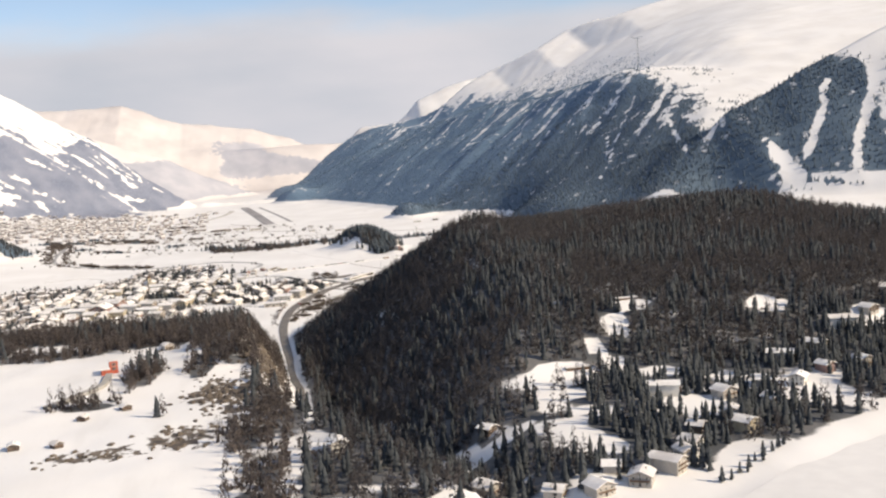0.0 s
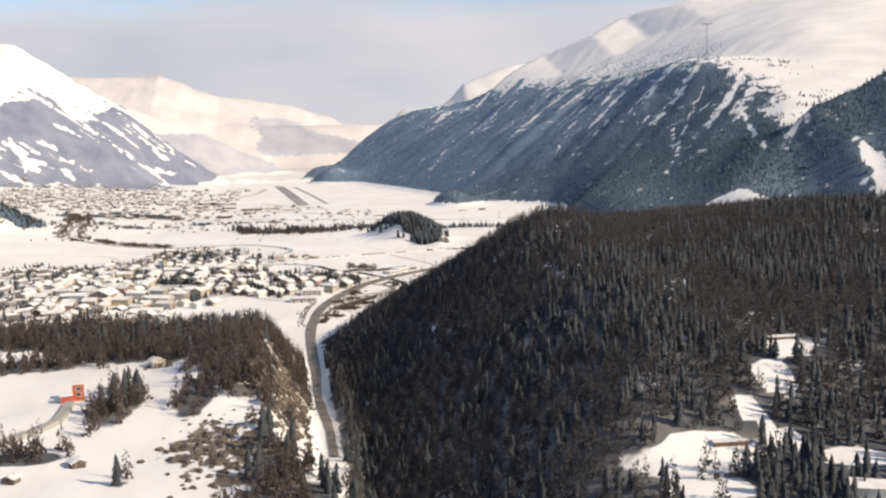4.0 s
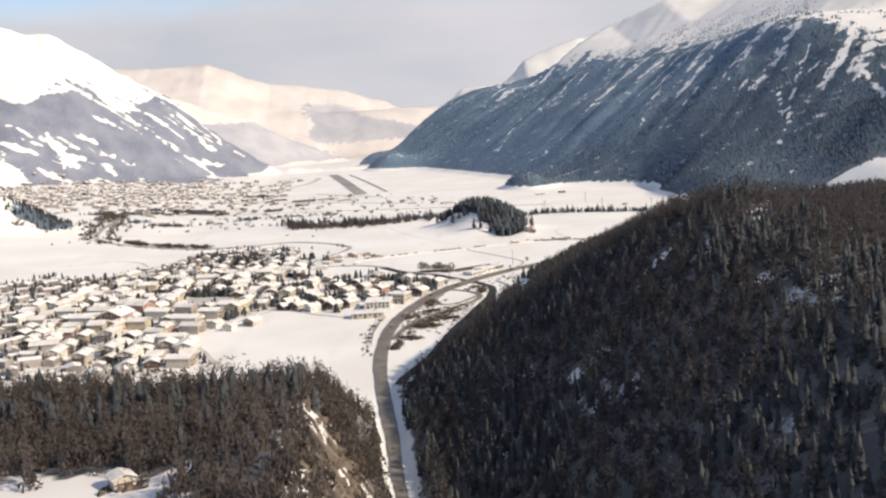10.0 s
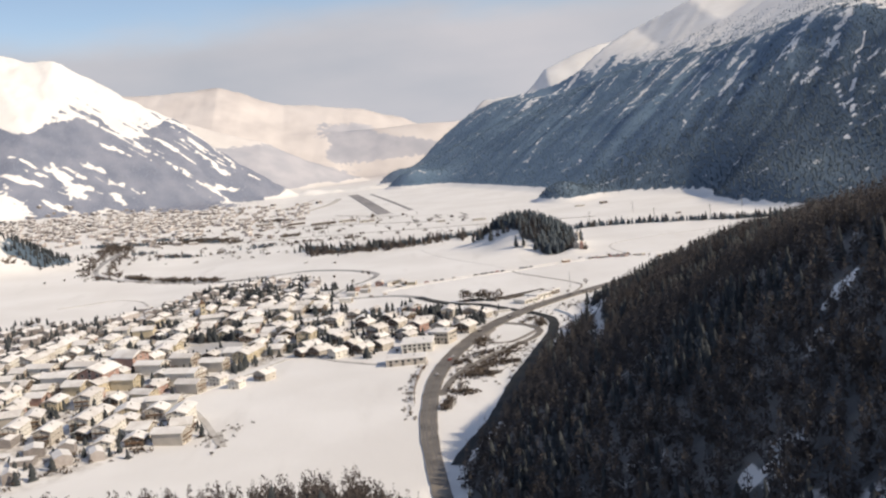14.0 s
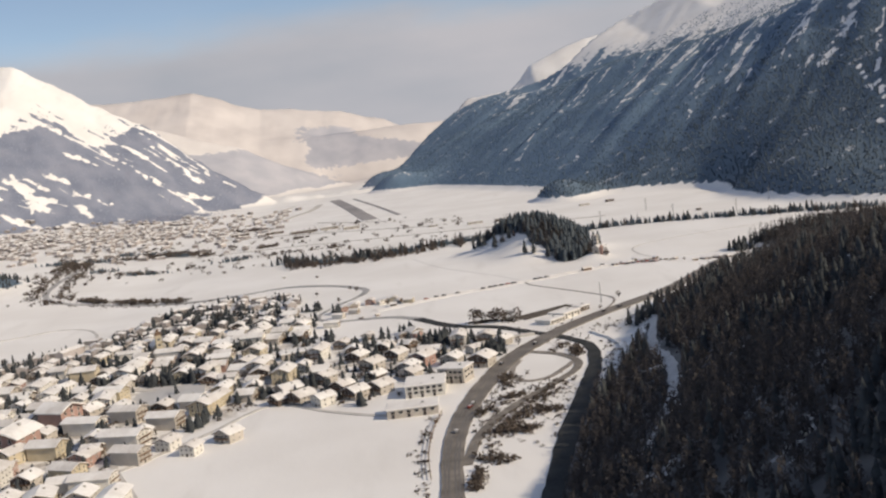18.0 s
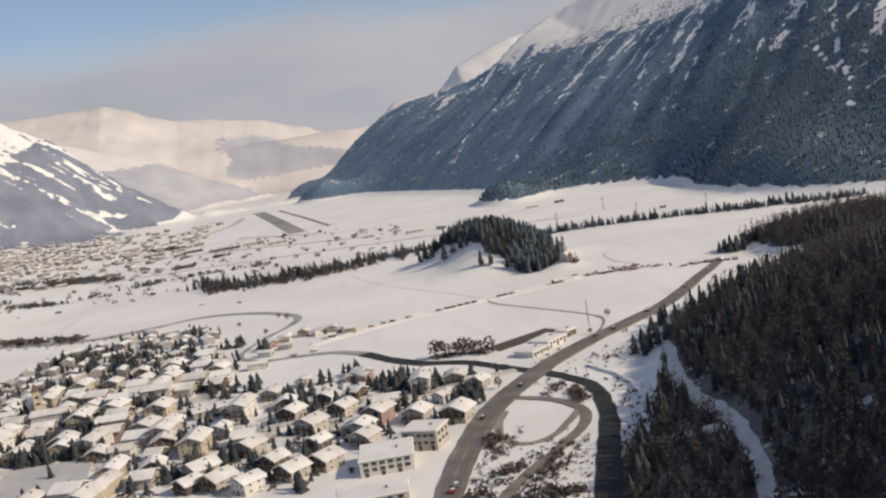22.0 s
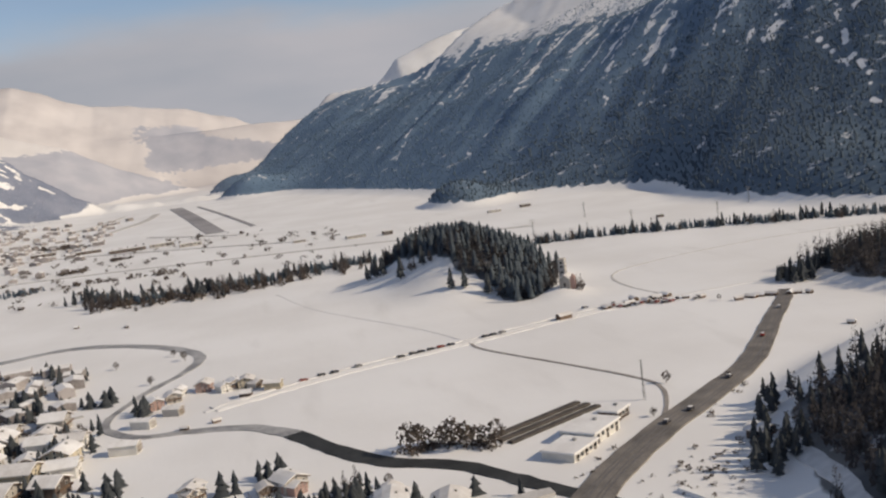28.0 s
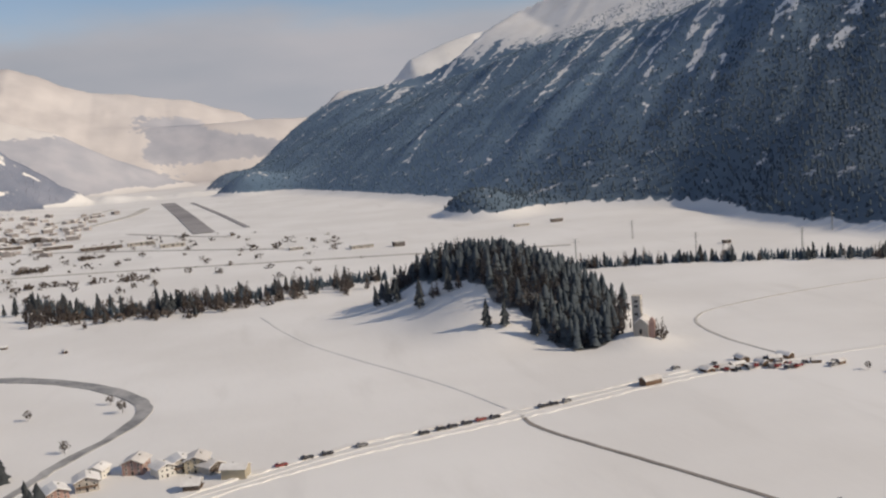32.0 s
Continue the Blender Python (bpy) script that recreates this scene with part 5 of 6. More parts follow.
# kind, place, turn, size
CHALETS = [(0, -27, 1025, -30, 0.85), (0, -21, 1001, -40, 0.9), (4, -7, 978, -35, 0.95), (1, 8, 968, -30, 0.85), (0, 23, 957, -32, 1.05), (2, 22, 988, -50, 0.7), (8, -13, 1027, 40, 0.8), (2, 18, 1035, -30, 0.6), (2, -37, 1069, -20, 0.65), (5, -8, 1060, 30, 0.7),
           (1, -53, 1054, -20, 0.75), (0, -43, 1009, -35, 0.9), (8, -81, 934, -50, 0.9), (0, -70, 931, -48, 0.95), (2, -59, 921, -50, 0.85), (8, -50, 944, -44, 0.9), (0, -43, 926, -50, 0.9), (0, -31, 930, -46, 0.95), (1, -60, 967, -40, 0.85), (2, -74, 1003, -20, 0.8),
           (1, -35, 983, -42, 0.9), (8, -33, 957, -45, 0.85), (3, -118, 934, -20, 0.95), (3, -106, 1057, -15, 1.0), (2, -125, 878, -25, 0.8), (2, -113, 866, -20, 0.75), (1, -99, 880, -35, 0.8), (8, 128, 1026, 30, 0.7), (5, 40, 1001, -40, 0.7), (1, -15, 950, -40, 0.8)]
BLOCKS = [(7, -172, 921, 68, 0.8), (7, -146, 888, 70, 0.85), (6, -155, 936, 66, 0.8), (6, -133, 915, 70, 0.8), (6, -138, 864, 64, 0.75), (9, -179, 886, 72, 0.85), (4, -190, 944, 60, 1.4), (4, -198, 899, -15, 1.6), (9, -160, 850, 60, 0.75), (7, -215, 930, 70, 0.85)]


def place_town():
    rs = np.random.RandomState(21)
    got = []
    for x, y in [(u, v) for v in np.arange(700, 1405, 16.6) for u in np.arange(-480, 60, 16.0)]:
        px, py = x + rs.uniform(-3, 3), y + rs.uniform(-3, 3)
        if rs.uniform() < 0.10 + 0.5 * (float(fbm(px / 45, py / 45, 2, 93)) > 0.12) or not inside(px, py, TOWN) or blocked(px, py, 1.0):
            continue
        if any(math.hypot((px - a) / c, (py - b) / d) < 1 for a, b, c, d in HOLES):
            continue
        got.append((px, py))
    got.sort(key=lambda q: math.hypot(q[0] + 40, q[1] - 960))
    got = [q for q in got if all(math.hypot(q[0] - h[1], q[1] - h[2]) > 13 for h in CHALETS + BLOCKS) and not inside(*q, RINK)]
    return got, rs


spots, rs_t = place_town()
for i, (x, y) in enumerate(spots[:170]):
    big = rs_t.uniform() < 0.16 + 0.14 * (x < -110)
    k = rs_t.choice([6, 7, 9, 7]) if big else rs_t.choice([0, 0, 1, 1, 2, 2, 3, 4, 5, 8])
    if x > -90 and y < 960:
        k = rs_t.choice([0, 0, 1, 8, 8, 5])
    ob0, cat, lab = PROTO[k]
    turn = (-46 if x > -90 and y < 975 else -16) + 30 * float(fbm(x / 120, y / 120, 2, 91)) + rs_t.normal(0, 7) + (90 if rs_t.uniform() < 0.35 else 0)
    ob = copy_thing(ob0, pose(x, y, on_ground(x, y), 0, 0, turn))
    s = rs_t.uniform(0.70, 0.90) * (0.9 if big else 1.0)
    ob.scale = (s, s, s * rs_t.uniform(0.82, 1.0))
    tagged(ob, lab, cat, "houses of the village")
    TAKEN.append((x, y, 10.0))


def extra_house(k, x, y, turn, s=1.0, label=""):
    ob0, cat, lab = PROTO[k]
    ob = copy_thing(ob0, pose(x, y, on_ground(x, y), 0, 0, turn))
    ob.scale = (0.92 * s, 0.92 * s, 0.85 * s)
    tagged(ob, label or lab, cat, "houses at the edge of the village")
    TAKEN.append((x, y, 9.0))


RIVERSIDE = [(7, -58, 1164, 60, 0.6), (6, -47, 1176, 62, 0.6), (4, -55, 1192, 20, 0.9), (1, -48, 1200, 10, 0.9), (2, -46, 1210, -20, 0.8), (4, -35, 1210, -15, 0.95), (2, -27, 1203, 30, 0.85), (1, -22, 1206, 15, 0.9), (3, -17, 1204, -10, 0.9), (0, -13, 1200, 40, 0.8), (9, -6, 1192, 70, 0.65), (8, -18, 1186, 80, 0.8), (7, -62, 1132, 75, 0.7), (1, -37, 1068, 30, 0.85), (0, -15, 1060, 10, 0.8), (4, -7, 1056, 40, 0.8)]
LAKESIDE = [(1, 98, 119, 20, 0.9), (5, 115, 124, -30, 0.9), (6, 128, 133, 40, 0.8), (2, 139, 142, 10, 0.9), (1, 173, 178, -20, 0.9), (3, 172, 163, 30, 0.9), (0, 197, 188, 15, 0.9), (8, 154, 168, 50, 0.9), (1, 63, 142, 35, 0.9), (2, 12, 176, 10, 0.9), (2, 145, 152, 40, 0.9), (0, 108, 136, 70, 0.8), (1, 84, 126, 60, 0.8), (2, 60, 186, 15, 0.9)]
HILLSIDE = [(7, 158, 214, 70, 0.8), (2, 219, 208, -40, 0.9), (6, 227, 240, 60, 0.8), (1, 182, 204, 20, 0.9), (3, 30, 207, 70, 0.8), (7, 278, 272, 75, 0.8), (5, 261, 226, 10, 0.9), (0, 205, 214, 60, 0.9), (4, 240, 222, 20, 0.8), (9, 252, 254, 40, 0.8), (8, 78, 214, 40, 0.9), (0, 300, 284, 20, 0.9), (1, 322, 300, 45, 0.9)]
KNOLL = [(8, -83, 287, 30, 0.5), (8, -100, 273, -20, 0.45), (8, -121, 233, 10, 0.5), (8, -103, 230, 40, 0.45), (1, -77, 421, 30, 0.5)]
RIVERSIDE = [(k, x, y, turn, 0.64 * s) for k, x, y, turn, s in RIVERSIDE]
LAKESIDE = [(k, x, y, turn, 0.76 * s) for k, x, y, turn, s in LAKESIDE]
HILLSIDE = [(k, x, y, turn, 0.76 * s) for k, x, y, turn, s in HILLSIDE]
for part_of_town in (RIVERSIDE, CHALETS, BLOCKS, LAKESIDE, HILLSIDE, KNOLL):
    for k, x, y, turn, s in part_of_town:
        extra_house(k, x, y, turn, s)
for ob0, _, _ in PROTO:
    drop_protos([ob0])


def far_houses():
    """The next town and the outermost houses, a few metres each: walls and snowy roofs."""
    rs = np.random.RandomState(77)
    pts = list(spots[170:])
    while len(pts) < len(spots[170:]) + 90:             # the village's western quarter
        x, y = rs.uniform(-640, -400), rs.uniform(930, 1240)
        if abs(y - 1090 + 0.1 * x + 50) < 130 and all(math.hypot(x - a, y - b) > 13 for a, b in pts):
            pts.append((x, y))
    while len(pts) < len(spots[170:]) + 950:
        x, y = rs.uniform(-900, -180), rs.uniform(1780, 2650)
        if rs.uniform() < 0.9 * math.exp(-(((x + 560) / 210) ** 2 + ((y - 2240) / 280) ** 2)) + 0.10 * (x > -420):
            if float(height(x, y)) < 60:
                pts.append((x, y))
    co, quads, mats = [], [], []
    for x, y in pts:
        w, d, h = rs.uniform(6, 9.5), rs.uniform(7, 14), rs.uniform(2.6, 5.0)
        a = rs.uniform(-0.5, 0.5) + (1.57 if rs.uniform() < 0.3 else 0)
        z, c, s, o = on_ground(x, y), math.cos(a), math.sin(a), len(co)
        for px, py, pz in [(-w / 2, -d / 2, -1), (w / 2, -d / 2, -1), (w / 2, d / 2, -1), (-w / 2, d / 2, -1), (-w / 2, -d / 2, h), (w / 2, -d / 2, h), (w / 2, d / 2, h), (-w / 2, d / 2, h), (0, -d / 2, h * 1.3), (0, d / 2, h * 1.3)]:
            co.append((x + px * c - py * s, y + px * s + py * c, z + pz))
        for f, m in (((0, 1, 5, 4), 0), ((1, 2, 6, 5), 0), ((2, 3, 7, 6), 0), ((3, 0, 4, 7), 0), ((4, 5, 8), 0), ((6, 7, 9), 0), ((5, 6, 9, 8), 1), ((7, 4, 8, 9), 1)):
            quads.append(tuple(i + o for i in f))
            mats.append(m)
    me = bpy.data.meshes.new("distant_houses")
    me.from_pydata(co, [], quads)
    me.materials.append(mat("distant_plaster", (0.42, 0.385, 0.37), 0.9, (0.17, 0.155, 0.15), 0.03, 0.5, island=0.9))
    me.materials.append(M_HSNOW)
    me.polygons.foreach_set("material_index", mats)
    me.update()
    tagged(new("distant_houses", me), "distant snowy houses of the next town", "houses", kind="stuff")


far_houses()


# halls beside the main road
def put(ob, x, y, turn, label, category, group="", s=1.0):
    ob.matrix_basis = pose(x, y, on_ground(x, y), 0, 0, turn)
    ob.scale = (s, s, s)
    TAKEN.append((x, y, 12))
    return tagged(ob, label, category, group)


put(hall("supermarket_hall", 23, 12, 3.8, "cream", 6), -17, 883, -4, "long flat hall with snow-covered roof and shop front", "hall")
put(hall("market_hall", 19, 19, 5.6, "white", 6), -9, 918, -6, "large flat-roofed hall under snow beside the road", "hall")
put(hall("hotel", 14, 12, 7.4, "cream", 5), 7, 932, -30, "pale yellow hotel with snow-covered roof terrace", "hotel")
put(hall("annex_hall", 22, 10, 3.6, "grey", 5), -79, 1046, 12, "low grey hall with rounded snowy roof", "hall")
put(hall("depot", 15, 11, 2.4, "white", 5), 75, 1044, 42, "low grey depot with snow-covered flat roof", "depot", "depot buildings")
put(hall("depot", 17, 12, 3.4, "white", 5), 86, 1056, 42, "cream depot hall with snow-covered flat roof", "depot", "depot buildings")
put(hall("depot", 9, 7, 3.0, "brown", 3), 99, 1069, 42, "small dark shed with snowy roof", "depot", "depot buildings")
put(hall("airfield_hangar", 32, 14, 4.5, "grey", 6), 105, 1762, 8, "long grey hangar at the airfield's edge", "hangar", "airfield buildings", 0.6)
put(hall("airfield_hangar", 15, 12, 6.5, "brown", 5), 135, 1750, 8, "brown barn-like hangar at the airfield's edge", "hangar", "airfield buildings", 0.6)
put(hall("airfield_hangar", 20, 10, 4, "grey", 5), 52, 1800, 8, "low grey hangar at the airfield's edge", "hangar", "airfield buildings", 0.6)
put(hall("farm_building", 20, 9, 6, "brown", 4), 300, 1826, 5, "dark farm building under the mountain forest", "farm", "farm buildings", 0.55)
put(hall("farm_building", 26, 8, 4, "grey", 4), 262, 1815, 5, "long low farm shed in the snow", "farm", "farm buildings", 0.55)
put(hall("field_barn", 9, 6, 4, "brown", 3), 340, 1565, 8, "lone dark barn in the snow field", "barn", "", 0.6)
for x, y, w in ((-183, 2034, 40), (-132, 1983, 50), (-94, 1990, 34), (-240, 2080, 36), (-60, 1940, 30)):
    put(hall("airfield_building", w * 0.8, 9, 3.6, "brown" if w > 35 else "grey", 5), x, y, 10, "long dark building beside the airfield", "building", "airfield buildings")


rink = mesh_object("ice_rink", [(x, y, float(height(-148, 985)) + z) for z in (0.5, -3.0) for x, y in RINK], [(4, 3, 2, 1, 0)] + [(i, (i + 1) % 5, 5 + (i + 1) % 5, 5 + i) for i in range(5)],
                   mat("swept_grey_ice", (0.60, 0.59, 0.58), 0.5, (0.46, 0.455, 0.45), 0.05, 0.6))
tagged(rink, "swept grey ice rink between houses and hedge", "ice rink")


def snow_fence():
    """Posts and two rails along the edge of the field, beside the main road."""
    top = new("snow_fence", None)
    line = resample([(-15, 790), (-14, 818), (-10, 850), (-5, 872)], 5.0)
    for x, y in line:
        box_part("post", (x - 0.15, x + 0.15, y - 0.15, y + 0.15, on_ground(x, y, -0.5), on_ground(x, y, 2.4)), M_WOOD, top)
    for z in (1.0, 2.1):
        for (x0, y0), (x1, y1) in zip(line[:-1], line[1:]):
            bm = bmesh.new()
            a, b = Vector((x0, y0, on_ground(x0, y0, z))), Vector((x1, y1, on_ground(x1, y1, z)))
            v = [bm.verts.new(p + Vector((dx, 0, dz))) for p in (a, b) for dx, dz in ((-0.07, -0.12), (0.07, -0.12), (0.07, 0.12), (-0.07, 0.12))]
            for i in range(4):
                bm.faces.new((v[i], v[(i + 1) % 4], v[4 + (i + 1) % 4], v[4 + i]))
            part("rail", bm, M_WOOD, top)
    return tagged(top, "weathered wooden snow fence beside the main road", "fence")


snow_fence()


# dark storage beds beside the depot
def storage_rows():
    top = new("storage_yard", None)
    u, v = Vector((38, 21, 0)), Vector((7, -12, 0))
    for k in range(3):
        bm = bmesh.new()
        L_, W_ = 43, 2.6
        add_box(bm, -L_ / 2, L_ / 2, -W_ / 2, W_ / 2, -0.3, 0.9)
        bmesh.ops.bevel(bm, geom=[e for e in bm.edges if all(q.co.z > 0 for q in e.verts)], offset=0.3, segments=1, affect="EDGES")
        p_ = part("tarpaulin", bm, mat("dark_tarpaulin", (0.10, 0.085, 0.075), 0.8, (0.05, 0.045, 0.04), 0.2, 2.0) if k == 0 else bpy.data.materials["dark_tarpaulin"], top)
        p_.matrix_local = pose(0, (k - 1) * 4.6, 0)
    top.matrix_basis = pose(78, 1077, on_ground(78, 1077), 0, 0, 29)
    return tagged(top, "dark covered storage rows with snow between", "storage yard")


storage_rows()


# ---------------------------------------------------------------- church on its hill
def church(x, y, z, turn, label):
    top = new("church", None)
    gable_wall(6.5, 10, 4.5, 2.2, WALLS["grey"], top)
    gable_roof(6.5, 10, 4.5, 2.2, 0.4, 0.4, top)
    bm = bmesh.new()
    add_box(bm, -5.6, -1.6, 4.0, 8.0, -3, 14.5)
    tw = part("tower", bm, WALLS["cream"], top, "tall roofless stone tower")
    for zz in (6.5, 10.0, 12.2):
        shared("window", WIN_WIDE, (-3.6, 4.0, zz), 0, tw)
        shared("window", WIN_WIDE, (-1.6, 6.0, zz), 90, tw)
    bm = bmesh.new()
    for a, b in ((-5.6, -4.7), (-4.0, -3.2), (-2.5, -1.6)):
        add_box(bm, a, b, 4.0, 8.0, 14.5, 15.3)
    part("parapet", bm, WALLS["cream"], top)
    bm = bmesh.new()
    add_box(bm, 3.4, 6.0, -4, -1.2, -3, 5.0)
    vs = [bm.verts.new(c) for c in ((3.2, -4.2, 5), (6.2, -4.2, 5), (6.2, -1, 5), (3.2, -1, 5), (4.7, -2.6, 7.5))]
    for i in range(4):
        bm.faces.new((vs[i], vs[(i + 1) % 4], vs[4]))
    part("bell_turret", bm, WALLS["pink"], top, "small reddish turret with pointed roof")
    for yy in (-3, 0, 3):
        shared("window", WIN, (3.25, yy, 1.8), 90, top)
        shared("window", WIN, (-3.25, yy, 1.8), -90, top)
    shared("door", DOOR, (0, -5, 0.1), 0, top)
    top.matrix_basis = pose(x, y, z, 0, 0, turn)
    top.scale = (0.92, 0.92, 0.95)
    return tagged(top, label, "church")


church(162, 1293.5, on_ground(162, 1293.5), -35, "old stone church with roofless tower on a snowy hillock")


def village_church(x, y):
    top = new("church", None)
    gable_wall(8, 15, 6, 3, WALLS["cream"], top)
    gable_roof(8, 15, 6, 3, 0.5, 0.45, top)
    bm = bmesh.new()
    add_box(bm, -1.9, 1.9, -11, -7.3, -2, 14)
    tw = part("tower", bm, WALLS["yellow"], top, "square yellow bell tower")
    bm = bmesh.new()
    vs = [bm.verts.new(c) for c in ((-2.2, -11.3, 14), (2.2, -11.3, 14), (2.2, -7, 14), (-2.2, -7, 14), (0, -9.1, 18.5))]
    bm.faces.new(list(reversed(vs[:4])))
    for i in range(4):
        bm.faces.new((vs[i], vs[(i + 1) % 4], vs[4]))
    part("spire", bm, M_WOOD, top, "dark pointed tower roof")
    for zz in (7, 10.5):
        shared("window", WIN_WIDE, (0, -11, zz), 0, tw)
        shared("window", WIN_WIDE, (1.9, -9.1, zz), 90, tw)
    for yy in (-4, 0, 4):
        shared("window", WIN_WIDE, (4, yy, 2.5), 90, top)
        shared("window", WIN_WIDE, (-4, yy, 2.5), -90, top)
    top.matrix_basis = pose(x, y, on_ground(x, y), 0, 0, 20)
    return tagged(top, "cream village church with square yellow tower", "church")


village_church(-176, 1112)


# ---------------------------------------------------------------- masts
def mast(name, x, y, h, r, arms, label, turn=0.0):
    """A lattice mast: four legs, rungs, cross arm."""
    top = new(name, None)
    for sx in (-1, 1):
        for sy in (-1, 1):
            bm = bmesh.new()
            a = [bm.verts.new((sx * r + dx * r * 0.14, sy * r + dy * r * 0.14, -1)) for dx, dy in ((-1, -1), (1, -1), (1, 1), (-1, 1))]
            b = [bm.verts.new((sx * r * 0.3 + dx * r * 0.14, sy * r * 0.3 + dy * r * 0.14, h)) for dx, dy in ((-1, -1), (1, -1), (1, 1), (-1, 1))]
            for i in range(4):
                bm.faces.new((a[i], a[(i + 1) % 4], b[(i + 1) % 4], b[i]))
            bm.faces.new(b)
            part("leg", bm, M_METAL, top)
    for k in range(1, 9):
        zz = h * k / 9
        q = r * (1 - 0.7 * k / 9)
        box_part("rung", (-q, q, -q, q, zz - r * 0.1, zz + r * 0.1), M_METAL, top)
    for dz, w in arms:
        box_part("cross_arm", (-w, w, -r * 0.4, r * 0.4, h + dz - r * 0.35, h + dz), M_METAL, top)
    top.matrix_basis = pose(x, y, on_ground(x, y), 0, 0, turn)
    return tagged(top, label, "mast")


mast("radio_mast", 115, 1081, 14, 0.35, ((0, 0.5),), "slender steel radio mast in the snow field")
mast("cableway_pylon", 876, 2194, 76, 2.2, ((0, 14), (-3, 9)), "tall steel cableway pylon above the tree line", -20)
for x, y in ((226, 1560), (300, 1530), (360, 1500), (420, 1560), (300, 1640)):
    mast("power_pylon", x, y, 14, 0.5, ((0, 2.2), (-2, 3)), "slim steel power pylon on the plain", 20)


# ---------------------------------------------------------------- knoll: red tower, lift hut, terraces
def red_tower(x, y):
    top = new("red_tower", None)
    box_part("wall", (-2.2, 2.2, -2.2, 2.2, -2, 7), mat("faded_red_boarding", (0.50, 0.13, 0.08), 0.75, (0.32, 0.08, 0.05), 0.3, 3.0), top)
    box_part("roof", (-2.4, 2.4, -2.4, 2.4, 7, 7.4), M_RSNOW, top, "snow-covered flat roof")
    box_part("annex", (-7, -2.4, -5.5, -1, -2, 3.4), bpy.data.materials["faded_red_boarding"], top)
    box_part("annex_roof", (-7.4, -2.2, -5.9, -0.8, 3.4, 3.9), M_RSNOW, top)
    for z in (2.2, 4.6):
        shared("window", WIN_WIDE, (0, -2.2, z), 0, top)
    top.matrix_basis = pose(x, y, on_ground(x, y), 0, 0, 15)
    return tagged(top, "faded red bob-run tower with snowy annex", "tower")


red_tower(-101, 371)


def bob_ramp():
    """A raised snow-walled run that leads down from the red tower."""
    pts = [(-102, 361), (-101, 345), (-102, 332), (-110, 316), (-122, 298)]
    return ribbon("bob_run", pts, 3.5, M_CONC, "concrete run wall curving down from the red tower", "bob run", 1.6, 3, 0.1, 1.5, seed=41, kind="")


bob_ramp()


def stadium(x, y):
    """Small viewing stand on the clearing."""
    top = new("viewing_stand", None)
    box_part("deck", (-6, 6, -1.3, 1.3, -1, 0.8), M_CONC, top)
    box_part("snow_cover", (-6.2, 6.2, -1.5, 1.5, 0.8, 1.2), M_RSNOW, top)
    box_part("barrier", (-6, 6, -1.7, -1.5, -0.6, 0.6), M_WOOD, top)
    top.matrix_basis = pose(x, y, on_ground(x, y), 0, 0, 0)
    return tagged(top, "low snow-covered viewing stand at a clearing", "stand")


stadium(181, 325)
stadium(133, 261)


# ---------------------------------------------------------------- vehicles and yard clutter
def car(color):
    top = new("car", None)
    bm = bmesh.new()
    prof = [(-2.1, 0.35), (2.1, 0.35), (2.15, 0.8), (1.2, 0.95), (0.7, 1.42), (-1.1, 1.42), (-1.8, 0.95), (-2.15, 0.85)]
    a = [bm.verts.new((x, -0.85, z)) for x, z in prof]
    b = [bm.verts.new((x, 0.85, z)) for x, z in prof]
    bm.faces.new(a)
    bm.faces.new(list(reversed(b)))
    for i in range(8):
        bm.faces.new((a[(i + 1) % 8], a[i], b[i], b[(i + 1) % 8]))
    part("body", bm, color, top)
    box_part("window_band", (-1.3, 0.85, -0.87, 0.87, 0.98, 1.3), M_GLASS, top)
    box_part("snow_cover", (-1.1, 0.65, -0.8, 0.8, 1.42, 1.56), M_RSNOW, top)
    bm = bmesh.new()
    bmesh.ops.create_cone(bm, cap_ends=True, segments=10, radius1=0.34, radius2=0.34, depth=0.22, matrix=Matrix.Rotation(radians(90), 4, "X"))
    wm = bpy.data.meshes.new("wheel")
    bm.to_mesh(wm)
    bm.free()
    wm.materials.append(bpy.data.materials["dark_tarpaulin"])
    for x in (-1.35, 1.35):
        for y in (-0.82, 0.82):
            shared("wheel", wm, (x, y, 0.34), 0, top)
    return top


CARS = [car(mat("car_paint_" + n, c, 0.3, None, 0.5, 3.0, spec=0.5)) for n, c in (("dark", (0.05, 0.05, 0.06)), ("grey", (0.25, 0.25, 0.26)), ("red", (0.30, 0.05, 0.04)))]
CAR_LAB = ["dark parked car with snow on its roof", "grey parked car with snow on its roof", "red parked car with snow on its roof"]
rs_c = np.random.RandomState(5)


def park(x, y, turn, s=0.9, group="cars along the track", dz=0.3):
    k = rs_c.choice([0, 0, 1, 1, 2])
    ob = copy_thing(CARS[k], pose(x, y, on_ground(x, y, dz), 0, 0, turn))
    ob.scale = (s, s, s)
    tagged(ob, CAR_LAB[k], "car", group)


